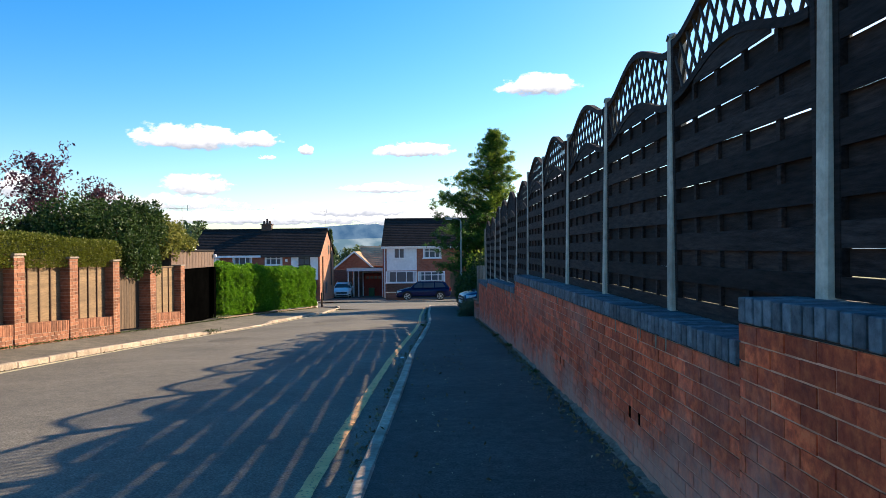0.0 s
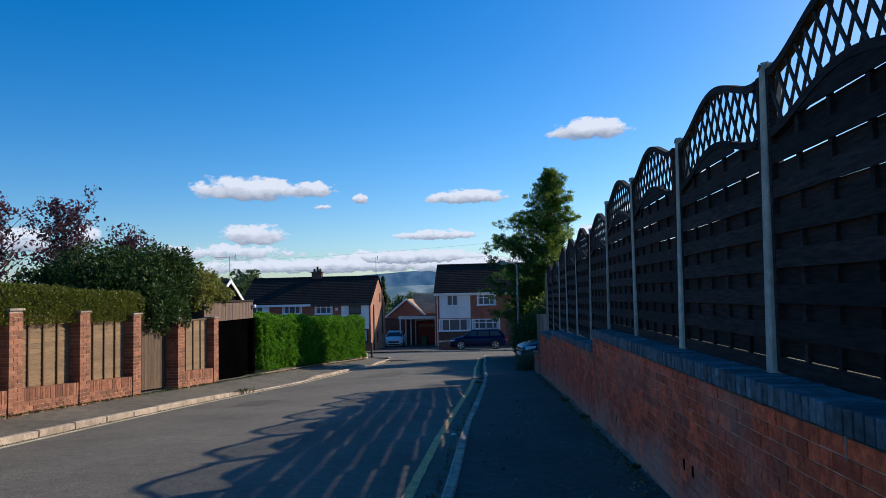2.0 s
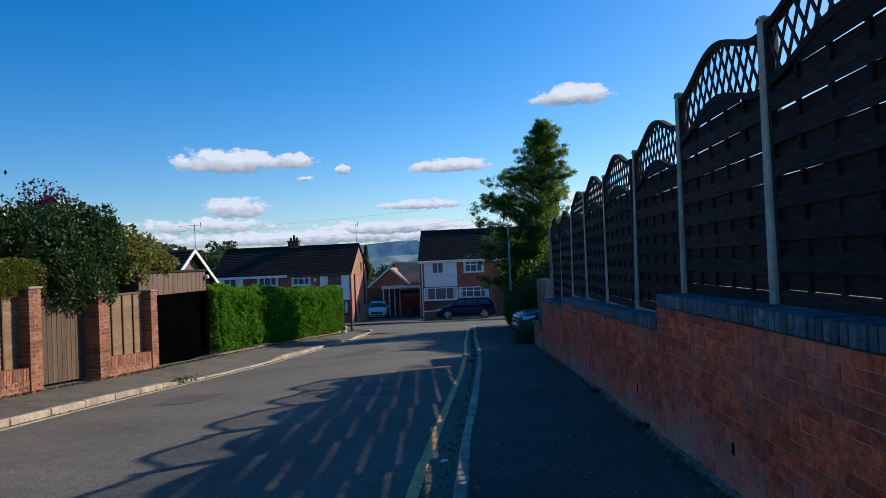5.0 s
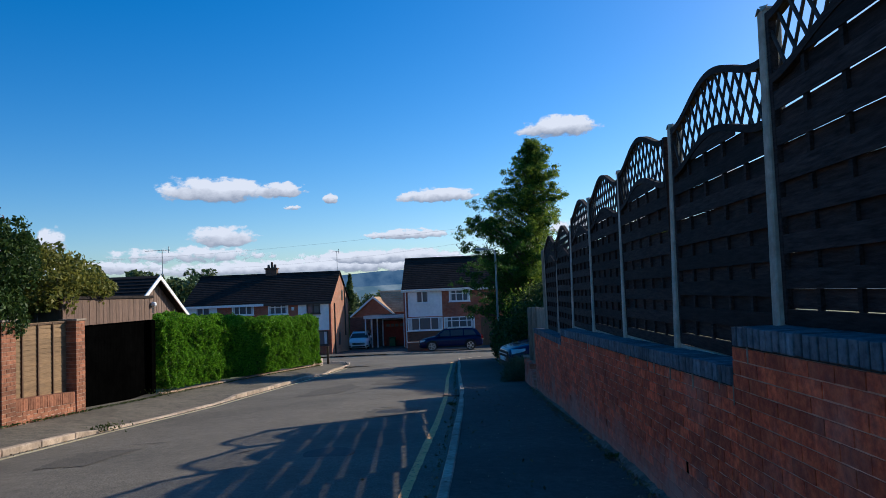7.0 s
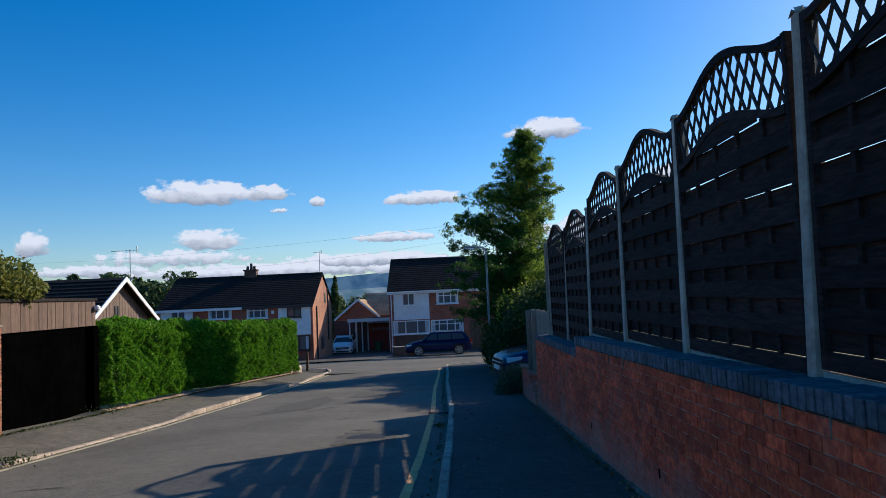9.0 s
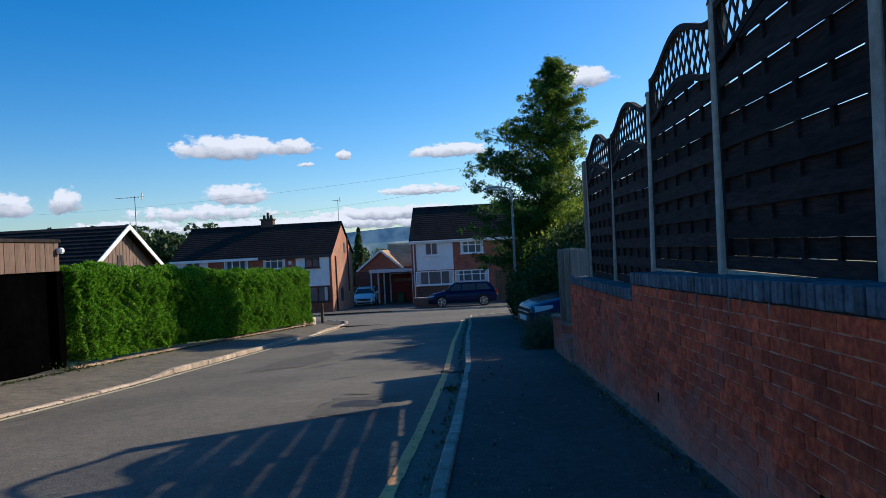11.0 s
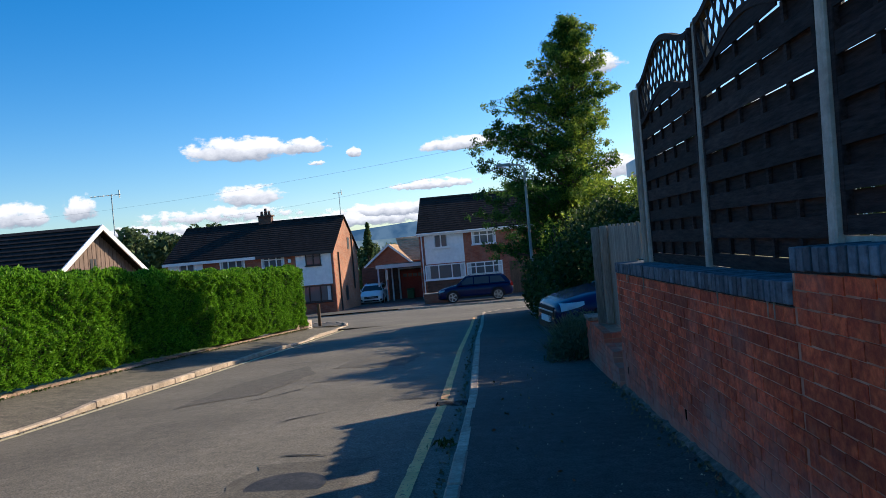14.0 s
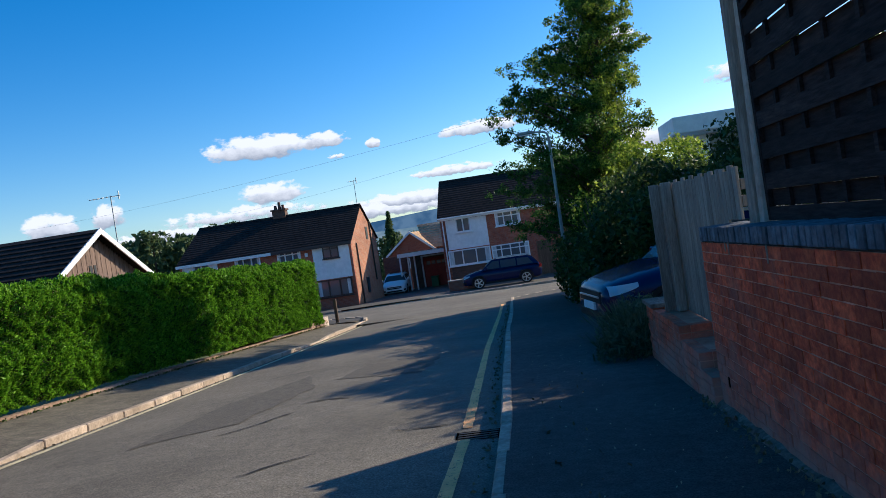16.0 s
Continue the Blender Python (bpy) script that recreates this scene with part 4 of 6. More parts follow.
rng = np.random.default_rng(41)
tall = lambda s: 1.0 * (1 - s) ** 0.58 * (0.6 + 0.4 * min(1, s * 3.0))
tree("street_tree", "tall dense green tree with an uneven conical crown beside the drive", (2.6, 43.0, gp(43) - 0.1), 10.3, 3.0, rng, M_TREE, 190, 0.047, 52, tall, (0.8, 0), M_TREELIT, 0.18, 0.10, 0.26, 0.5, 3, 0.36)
shrub("roadside_shrub", "dense green roadside shrub under the tree", [((1.95, 38.5, -0.85), (1.05, 2.4, 1.05), 6000), ((2.4, 35.2, -0.5), (1.2, 2.2, 1.2), 5200), ((2.0, 41.3, -1.2), (1.0, 1.9, 0.9), 3800), ((3.8, 39.6, -0.6), (1.5, 2.2, 0.95), 4600), ((2.1, 44.0, -1.4), (1.0, 1.7, 0.95), 3400)], 0.075, M_SHRUB, rng, "shrub", 12, (2.3, 37.5, -1.8))
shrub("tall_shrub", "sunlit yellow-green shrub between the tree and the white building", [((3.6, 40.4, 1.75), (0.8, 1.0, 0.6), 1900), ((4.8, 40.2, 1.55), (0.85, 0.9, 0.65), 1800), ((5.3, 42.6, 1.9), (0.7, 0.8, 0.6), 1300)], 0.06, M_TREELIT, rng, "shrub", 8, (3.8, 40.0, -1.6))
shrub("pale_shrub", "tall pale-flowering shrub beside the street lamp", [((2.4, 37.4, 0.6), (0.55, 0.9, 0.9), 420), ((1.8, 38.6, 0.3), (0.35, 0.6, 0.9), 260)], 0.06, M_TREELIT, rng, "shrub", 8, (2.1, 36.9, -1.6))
# clumps with x over 5 are out of sight, added to shade road and footway
shrub("garden_shrub", "green shrub behind the board fence, unseen clumps added for shade", [((6.6, 31.4, 1.2), (1.6, 1.6, 1.6), 7000), ((7.2, 35.2, 1.4), (1.7, 1.8, 1.7), 7000), ((6.2, 33.4, 0.9), (1.6, 1.8, 1.5), 6500), ((5.4, 31.0, 0.5), (1.3, 1.3, 1.2), 3800), ((4.1, 36.8, 0.55), (1.0, 1.1, 0.85), 3000), ((3.6, 35.8, -0.6), (1.4, 1.5, 1.0), 5200), ((4.8, 37.4, -0.5), (1.3, 1.6, 0.9), 4200), ((3.6, 31.6, 0.1), (1.3, 1.5, 1.0), 3400), ((4.6, 29.0, 0.5), (1.3, 1.4, 0.9), 2600), ((3.0, 34.0, 0.35), (1.0, 1.2, 1.0), 5200), ((3.3, 38.3, 0.25), (1.3, 1.3, 1.15), 6500), ((4.7, 38.6, 0.35), (1.3, 1.3, 1.1), 5500), ((2.9, 36.2, 0.3), (1.1, 1.3, 1.1), 5200), ((5.2, 34.2, 0.9), (1.3, 1.5, 1.2), 5200), ((2.6, 32.4, 0.0), (0.7, 1.0, 0.8), 2600), ((6.2, 32.4, 1.8), (1.1, 1.2, 1.1), 6500), ((6.1, 33.9, 2.0), (1.0, 1.1, 1.2), 6500), ((6.0, 35.2, 2.2), (0.9, 0.95, 1.35), 6500)], 0.07, M_SHRUB, rng, "shrub", 8, (3.9, 31.4, -1.2))
lav = shrub("lavender_bush", "grey-green lavender bush on the footway's edge", [((1.40, 28.15, -0.98), (0.50, 0.72, 0.42), 2600), ((1.15, 27.75, -1.1), (0.36, 0.42, 0.28), 1300), ((1.62, 28.5, -0.86), (0.34, 0.5, 0.26), 900)], 0.02, M_LAV, rng, "bush", 12, (1.45, 28.1, -1.28), 4.5)
k = 1100
a = rng.normal(size=(k, 2)) * (0.55, 0.75)
foot = np.stack([1.38 + a[:, 0] * 0.42, 28.05 + a[:, 1] * 0.5, -0.98 + rng.uniform(-0.1, 0.36, k)], 1)
leaf_part("flower_spray", foot, 0.012, M_LAV, lav, rng, np.stack([a[:, 0] * 0.9, a[:, 1] * 0.9, np.full(k, 1.3)], 1), "thin upright grey-green stalks", 16, 0.25)
plumshape = lambda s: 0.72 * (1.02 - s) ** 0.4 * (0.4 + 0.6 * min(1, s * 2.5))
tree("plum_tree", "purple-leaved plum tree standing in the garden", (-11.0, 20.9, -0.4), 4.1, 1.7, rng, M_PLUM, 60, 0.055, 9, plumshape, (-0.1, -0.2), None, 0.08, 0.25, 0.26, 1.2, 3)
tree("plum_tree", "smaller purple-leaved plum tree standing in the garden", (-11.0, 23.6, -0.4), 3.6, 1.5, rng, M_PLUM, 54, 0.055, 9, plumshape, (0.2, 0.1), None, 0.07, 0.25, 0.26, 1.2, 3)
tree("plum_tree", "slender purple-leaved plum tree behind the clipped hedge", (-11.7, 18.4, -0.2), 3.9, 1.5, rng, M_PLUM, 54, 0.055, 8, plumshape, (0.1, 0.2), None, 0.08, 0.3, 0.26, 1.2, 3)


# ---- houses ----
def roof_slope(bm, e0, e1, r0, r1, rows, lift=0.035, courses=None):
    """Tile courses from the eaves edge e0-e1 up to the ridge edge r0-r1, each lapping the one below."""
    e0, e1, r0, r1 = Vector(e0), Vector(e1), Vector(r0), Vector(r1)
    nrm = (e1 - e0).cross(r0 - e0).normalized()
    if nrm.z < 0:
        nrm = -nrm
    for i in range(rows):
        s0, s1 = i / rows, min((i + 1.12) / rows, 1)
        a, b, c, d = e0.lerp(r0, s0), e1.lerp(r1, s0), e1.lerp(r1, s1), e0.lerp(r0, s1)
        up, lo = nrm * lift, nrm * 0.004
        vs = [bm.verts.new(p) for p in (a, b, c, d, a + up, b + up, c + lo, d + lo)]
        for f in ((0, 3, 2, 1), (4, 5, 6, 7), (0, 1, 5, 4), (1, 2, 6, 5), (2, 3, 7, 6), (3, 0, 4, 7)):
            bm.faces.new([vs[k] for k in f])


def tiled_roof(parent, slopes, material, lift=0.035):
    """A roof of overlapping tile courses, each a part of it."""
    roof = new("roof")
    roof.parent = parent
    for e0, e1, r0, r1, rows in slopes:
        e0, e1, r0, r1 = (Vector(q) for q in (e0, e1, r0, r1))
        for i in range(rows):
            s0, s1 = i / rows, (i + 1) / rows
            bm = bmesh.new()
            roof_slope(bm, e0.lerp(r0, s0), e1.lerp(r1, s0), e0.lerp(r0, min(s1 + 0.12 / rows, 1)), e1.lerp(r1, min(s1 + 0.12 / rows, 1)), 1, lift)
            part("tile_course", bm, material, roof)
    return roof


def window(parent, x0, x1, z0, z1, y, lights, trim_mat=M_UPVC, side="y", curtain=True, transom=0.0):
    """A casement window on a wall facing -y (side 'y') with frame, mullions, panes and sill."""
    w = new("window")
    w.parent = parent
    fr = bmesh.new()
    t = 0.07
    cuboid(fr, x0, x1, y - 0.05, y + 0.03, z0, z0 + t)
    cuboid(fr, x0, x1, y - 0.05, y + 0.03, z1 - t, z1)
    for k in range(lights + 1):
        xc = x0 + t / 2 + (x1 - x0 - t) * k / lights
        cuboid(fr, xc - t / 2, xc + t / 2, y - 0.051, y + 0.03, z0 + t, z1 - t)
    if transom:
        zt = z1 - transom
        cuboid(fr, x0 + t, x1 - t, y - 0.049, y + 0.03, zt - 0.03, zt + 0.03)
    part("window_frame", fr, trim_mat, w)
    for k in range(lights):
        a = x0 + (x1 - x0) * k / lights + t * 0.6
        b = x0 + (x1 - x0) * (k + 1) / lights - t * 0.6
        part("pane", box_bm(a, b, y - 0.012, y - 0.006, z0 + t * 0.9, z1 - t * 0.9), M_GLASS, w)
    if curtain:
        for a, b in ((x0 + t, x0 + (x1 - x0) * 0.13), (x1 - (x1 - x0) * 0.13, x1 - t)):
            part("curtain", box_bm(a, b, y - 0.018, y - 0.013, z0 + t, z1 - t), M_CURTAIN, w)
    part("sill", box_bm(x0 - 0.06, x1 + 0.06, y - 0.12, y - 0.0, z0 - 0.07, z0 - 0.001, ch=0.01), trim_mat, w)
    return w


def gable_house(root, x0, x1, y0, y1, zb, ze, zr, brick, roofm, rows, end_brick=None, over=0.28):
    """Walls with gables at both x ends, ridge along x."""
    ym = (y0 + y1) / 2
    part("front_wall", box_bm(x0, x1, y0, y0 + 0.28, zb, ze), brick, root)
    part("back_wall", box_bm(x0, x1, y1 - 0.28, y1, zb, ze), brick, root)
    for xa in (x0, x1 - 0.28):
        bm = bmesh.new()
        prism(bm, [(y0 + 0.285, zb), (y1 - 0.285, zb), (y1 - 0.285, ze + 0.1), (ym, zr - 0.05), (y0 + 0.285, ze + 0.1)], 0.28, "x", xa)
        part("gable_wall", bm, end_brick or brick, root)
    dz = (zr - ze) * over / (ym - y0)
    tiled_roof(root, [((x0 - 0.12, yy, ze - dz), (x1 + 0.12, yy, ze - dz), (x0 - 0.12, ym, zr), (x1 + 0.12, ym, zr), rows) for yy in (y0 - over, y1 + over)], roofm)
    bm = bmesh.new()
    n = int((x1 - x0) / 0.45)
    for k in range(n):
        a = x0 - 0.1 + (x1 - x0 + 0.2) * k / n
        prism(bm, [(ym - 0.13, zr - 0.03), (ym + 0.13, zr - 0.03), (ym + 0.07, zr + 0.09), (ym - 0.07, zr + 0.09)], (x1 - x0 + 0.2) / n - 0.012, "x", a)
    part("ridge_tiles", bm, roofm, root)
    return ze - dz


# white and brick semi-detached house facing up the street
wh = thing("semi_detached_house", "two-storey brick and white-rendered semi-detached house with a dark tiled roof", "house")
x0, x1, y0, y1, zb, ze, zr = -4.95, 8.6, 65.0, 73.4, -3.6, 1.55, 4.0
edge = gable_house(wh, x0, x1, y0, y1, zb, ze, zr, M_HOUSE, M_ROOF, 17)
part("fascia", box_bm(x0 - 0.1, x1 + 0.1, y0 - 0.30, y0 - 0.27, edge - 0.12, edge + 0.06), M_UPVC, wh, "white eaves board")
gut = bmesh.new()
tube(gut, [(x0 - 0.1, y0 - 0.36, edge + 0.02), (x1 + 0.1, y0 - 0.36, edge + 0.02)], 0.055, 8)
part("gutter", gut, M_UPVC, wh)
for xa, xb in ((-4.60, -2.0), (5.6, 8.2)):
    part("rendered_panel", box_bm(xa, xb, y0 - 0.06, y0 - 0.002, -0.62, edge - 0.13), M_WHITE, wh, "white rendered upper wall")
    part("dark_panel", box_bm(xa, xb, y0 - 0.05, y0 - 0.002, -2.6, -1.72), M_DARKBRICK, wh, "dark panel under the window")
window(wh, -4.0, -3.0, 0.42, 1.32, y0 - 0.07, 2)
window(wh, -4.68, -2.0, -1.66, -0.68, y0 - 0.07, 3)
window(wh, -1.45, 0.15, 0.45, 1.32, y0 - 0.035, 3, transom=0.28)
window(wh, -1.92, 0.45, -1.78, -0.72, y0 - 0.035, 4, transom=0.3)
window(wh, 3.4, 5.0, 0.45, 1.32, y0 - 0.035, 3)
window(wh, 3.2, 5.5, -1.78, -0.72, y0 - 0.035, 4)
window(wh, 5.9, 7.0, 0.42, 1.32, y0 - 0.07, 2)
pipe = bmesh.new()
tube(pipe, [(-4.78, y0 - 0.08, edge), (-4.78, y0 - 0.08, zb + 0.2)], 0.04, 8)
part("downpipe", pipe, M_UPVC, wh)
part("front_door", box_bm(0.9, 1.8, y0 - 0.05, y0 - 0.004, -2.95, -0.85), M_OLDWOOD, wh, "dark wooden front door")
FAR = Matrix.Translation((0.17, 15, 0.754)) @ Matrix.Diagonal((1.1, 1.1, 1.1, 1)) @ Matrix.Translation((-0.17, -15, -0.754))
wh.matrix_basis = FAR
low = thing("front_garden_wall", "low brick front garden wall before the white house", "wall")
part("wall", box_bm(-4.6, -2.6, 62.3, 62.55, gp(62) - 0.3, gp(62) + 0.55), M_HOUSE, low)
part("coping", box_bm(-4.65, -2.55, 62.26, 62.59, gp(62) + 0.552, gp(62) + 0.62, ch=0.01), M_POST, low)
part("wall", box_bm(2.6, 8.5, 62.3, 62.55, gp(62) - 0.3, gp(62) + 0.55), M_HOUSE, low)
part("coping", box_bm(2.55, 8.55, 62.26, 62.59, gp(62) + 0.552, gp(62) + 0.62, ch=0.01), M_POST, low)

# long brick house with a sunlit gable
rh = thing("brick_terrace", "long brick house with white panels and a sunlit gable", "house")
x0, x1, y0, y1, zb, ze, zr = -21.4, -10.3, 63.0, 71.0, -4.3, 0.98, 3.2
edge = gable_house(rh, x0, x1, y0, y1, zb, ze, zr, M_HOUSE, M_ROOF, 17, M_HOUSE2)
part("rendered_panel", box_bm(-12.75, -10.45, y0 - 0.06, y0 - 0.002, -1.25, edge - 0.1), M_WHITE, rh, "white rendered upper wall")
part("rendered_panel", box_bm(-21.2, -18.9, y0 - 0.06, y0 - 0.002, -1.25, edge - 0.1), M_WHITE, rh, "white rendered upper wall")
part("fascia", box_bm(x0 - 0.1, -15.3, y0 - 0.30, y0 - 0.27, edge - 0.12, edge + 0.06), M_UPVC, rh, "white eaves board")
part("fascia", box_bm(-15.29, x1 + 0.1, y0 - 0.30, y0 - 0.27, edge - 0.12, edge + 0.06), M_DARKFRAME, rh, "dark eaves board")
window(rh, -12.1, -11.1, 0.02, 0.84, y0 - 0.07, 2, M_DARKFRAME, curtain=False, transom=0.25)
window(rh, -12.75, -10.55, -2.35, -1.3, y0 - 0.035, 3, M_DARKFRAME)
window(rh, -17.75, -16.1, 0.1, 0.92, y0 - 0.035, 3)
window(rh, -15.0, -13.5, 0.05, 0.84, y0 - 0.035, 3, transom=0.25)
window(rh, -20.5, -19.35, 0.1, 0.86, y0 - 0.07, 2)
part("alarm_box", box_bm(-13.25, -13.05, y0 - 0.07, y0 - 0.002, 0.3, 0.55, ch=0.02), M_WHITE, rh)
ch = bmesh.new()
cuboid(ch, -16.2, -15.3, 66.75, 67.3, 2.9, 3.62)
cuboid(ch, -16.28, -15.22, 66.68, 67.37, 3.622, 3.72)
stack = part("chimney", ch, M_DARKBRICK, rh)
for cxx in (-16.0, -15.72, -15.48):
    pot = bmesh.new()
    tube(pot, [(cxx, 67.02, 3.72), (cxx, 67.02, 4.0 + (0.2 if cxx > -15.8 and cxx < -15.6 else 0))], [0.12, 0.09], 8)
    part("chimney_pot", pot, M_DARKBRICK, stack)
for yy, za, zc in ((64.3, edge - 0.1, -4.0), (69.0, 2.2, -2.0)):
    pipe = bmesh.new()
    tube(pipe, [(x1 + 0.06, yy, za), (x1 + 0.06, yy, zc)], 0.05, 8)
    part("downpipe", pipe, M_DARKFRAME, rh)
part("gable_window", box_bm(x1 - 0.02, x1 + 0.03, 67.7, 68.3, 0.9, 1.7), M_DARKFRAME, rh)
part("gable_window", box_bm(x1 - 0.02, x1 + 0.03, 66.0, 66.8, -2.6, -1.6), M_DARKFRAME, rh)

# carport, garage and side wall between the two
cp = thing("carport_garage", "red-doored brick garage behind a white-posted carport", "garage")
part("wall", box_bm(-10.0, -8.3, 70.5, 70.8, -3.9, -0.65), M_DARKBRICK, cp)
part("wall", box_bm(-8.29, -4.98, 72.0, 72.3, -3.9, -0.7), M_DARKBRICK, cp)
part("roof", box_bm(-8.35, -5.05, 67.6, 72.0, -0.62, -0.5, ch=0.01), M_ROOF, cp)
part("roof_edge", box_bm(-8.42, -5.02, 67.5, 67.59, -0.72, -0.46), M_UPVC, cp, "white carport fascia")
for xx in (-8.3, -7.95, -7.5, -5.2):
    part("carport_post", box_bm(xx - 0.05, xx + 0.05, 67.62 + (0 if xx in (-8.3, -5.2) else 1.2), 67.72 + (0 if xx in (-8.3, -5.2) else 1.2), -3.5, -0.72), M_UPVC, cp)
door = part("garage_door", box_bm(-7.35, -5.6, 71.9, 71.98, -3.4, -1.1), M_REDDOOR, cp, "red garage door")
for k in range(4):
    part("door_light", box_bm(-7.1 + k * 0.38, -6.82 + k * 0.38, 71.88, 71.898, -1.6, -1.35), M_GLASS, door)
for xa, xb, za, zc in ((-7.47, -7.36, -3.4, -1.0), (-5.59, -5.48, -3.4, -1.0), (-7.47, -5.48, -0.999, -0.9)):
    part("door_frame", box_bm(xa, xb, 71.86, 71.99, za, zc), M_UPVC, cp)
cp.matrix_basis = FAR
bin_ = thing("wheelie_bin", "green wheeled refuse bin before the garage", "bin")
bm = bmesh.new()
cuboid(bm, -6.75, -6.25, 70.6, 71.15, -3.4, -2.5, ch=0.03)
part("body", bm, M_GREENBIN, bin_)
part("lid", box_bm(-6.78, -6.22, 70.55, 71.18, -2.498, -2.43, ch=0.02), M_GREENBIN, bin_)

bin_.matrix_basis = FAR

# far brown-roofed house
fh = thing("far_house", "far brick house with a brown tiled roof and white gable boards", "house")
part("wall", box_bm(-10.9, -3.0, 87.5, 95, -6.0, -0.9), M_HOUSE, fh)
bm = bmesh.new()
prism(bm, [(-12.2, -1.4), (-8.0, -1.4), (-10.0, 0.55)], 0.3, "y", 85.2)
part("gable_wall", bm, M_HOUSE, fh)
part("gable_base", box_bm(-12.0, -8.2, 85.22, 87.49, -6.0, -1.41), M_HOUSE, fh)
tiled_roof(fh, [((-8.9, 87.0, -1.1), (-2.6, 87.0, -1.1), (-10.0, 90.5, 1.25), (-2.6, 90.5, 1.25), 10), ((-12.4, 85.0, -1.5), (-12.4, 91, -1.5), (-10.0, 85.0, 0.62), (-10.0, 91, 0.62), 7),
                ((-7.7, 85.0, -1.5), (-7.7, 91, -1.5), (-10.0, 85.0, 0.62), (-10.0, 91, 0.62), 7)], M_ROOFB)
for xa, xb in ((-12.45, -10.0), (-7.65, -10.0)):
    bm = bmesh.new()
    prism(bm, [(xa, -1.52), (xa, -1.28), (xb, 0.72), (xb, 0.48)], 0.06, "y", 84.92)
    part("bargeboard", bm, M_UPVC, fh)
window(fh, -11.2, -10.3, -2.6, -1.75, 85.18, 2)
fh.location = (0, 0, 0.4)
window(fh, -9.7, -8.8, -2.6, -1.75, 85.18, 2)

# timber-gabled bungalow behind the hedge
bg = thing("bungalow", "dark-roofed bungalow with a timber-clad gable and white bargeboards", "bungalow")
bx = -16.25
part("wall", box_bm(-30, bx, 41.6, 49.8, -2.6, 0.15), M_HOUSE, bg)
for i in range(50):
    y = 41.75 + i * 0.16
    u = abs(y + 0.075 - 45.65) / 4.4
    zt = 2.62 - u * 2.45
    if zt > 0.25:
        part("cladding_board", box_bm(bx - 0.02, bx + 0.025 + 0.012 * (i % 2), y, y + 0.152, 0.16, zt - 0.08), M_CLAD, bg)
tiled_roof(bg, [((-31, yy, 0.02), (bx + 0.42, yy, 0.02), (-31, 45.65, 2.66), (bx + 0.42, 45.65, 2.66), 15) for yy in (41.0, 50.3)], M_ROOF, 0.05)
for ya in (40.95, 50.35):
    bm = bmesh.new()
    prism(bm, [(ya, -0.16), (ya, 0.05), (45.65, 2.69), (45.65, 2.46)], 0.05, "x", bx + 0.425)
    part("bargeboard", bm, M_UPVC, bg, "white bargeboard")
part("slit_window", box_bm(bx + 0.04, bx + 0.06, 45.2, 45.4, 0.75, 1.3), M_DARKFRAME, bg)
part("slit_window", box_bm(bx + 0.04, bx + 0.06, 45.5, 45.65, 0.75, 1.3), M_DARKFRAME, bg)

# white flat-roofed building beyond the raised garden
wb = thing("white_building", "white flat-roofed modern building beyond the shrubs", "building")
part("wall", box_bm(6.9, 16, 50.0, 50.8, -2, 2.95), M_WHITE, wb)
part("roof_slab", box_bm(6.4, 16.2, 47.9, 50.9, 2.96, 3.6, ch=0.02), M_WHITE, wb)
part("terrace", box_bm(4.9, 16, 48.2, 49.9, -2, 2.05), M_WHITE, wb)
part("glazing", box_bm(8.2, 15.6, 49.9, 49.97, 2.1, 2.9), M_GLASS, wb)


def aerial(x, y, z0, z1, label, k=6, w=0.9, parent_roof=True):
    root = thing("tv_aerial", label, "aerial")
    bm = bmesh.new()
    tube(bm, [(x, y, z0), (x, y, z1)], 0.022, 6)
    part("mast", bm, M_STEEL, root)
    bm = bmesh.new()
    tube(bm, [(x - w * 1.1, y, z1 - 0.06), (x + w * 0.5, y, z1 - 0.04)], 0.014, 5)
    for i in range(k):
        xx = x - w + i * w * 1.4 / k
        tube(bm, [(xx, y - 0.25, z1 - 0.05), (xx, y + 0.25, z1 - 0.05)], 0.008, 4)
    tube(bm, [(x + w * 0.42, y, z1 - 0.2), (x + w * 0.42, y, z1 + 0.16)], 0.03, 5)
    part("antenna", bm, M_STEEL, root)


aerial(-17.1, 49.0, 0.6, 4.25, "tall thin television aerial on the bungalow roof")
aerial(-10.5, 67.4, 2.9, 4.9, "television aerial on the brick house gable", 4, 0.4)

# overhead telephone wires
for nm, a, b, sag in (("telephone_wire", (-33, 66, 4.9), (2.6, 44, 4.5), 0.35), ("telephone_wire", (-19, 67, 3.9), (2.6, 44, 3.9), 0.3)):
    bm = bmesh.new()
    A, B = Vector(a), Vector(b)
    tube(bm, [A.lerp(B, s) - Vector((0, 0, 4 * sag * s * (1 - s))) for s in np.linspace(0, 1, 17)], 0.0042, 4)
    tagged(new(nm, mesh_of(nm, bm, M_STEEL)), "thin overhead telephone wire across the street", "wire")

# street lamp
sl = thing("street_lamp", "slim grey street lamp with a short bracket arm", "street lamp", at=(1.27, 40.0, gp(40)))
bm = bmesh.new()
tube(bm, [(0, 0, -0.1), (0, 0, 1.1), (0, 0, 1.12), (0, 0, 4.72)], [0.075, 0.075, 0.052, 0.04], 10)
part("column", bm, M_GREYPAINT, sl)
bm = bmesh.new()
tube(bm, [(0, 0, 4.70), (-0.04, 0, 4.82), (-0.14, 0, 4.87), (-0.45, 0, 4.90)], 0.03, 8)
part("arm", bm, M_GREYPAINT, sl)
bm = bmesh.new()
cuboid(bm, -0.86, -0.40, -0.09, 0.09, 4.86, 4.95, ch=0.025)
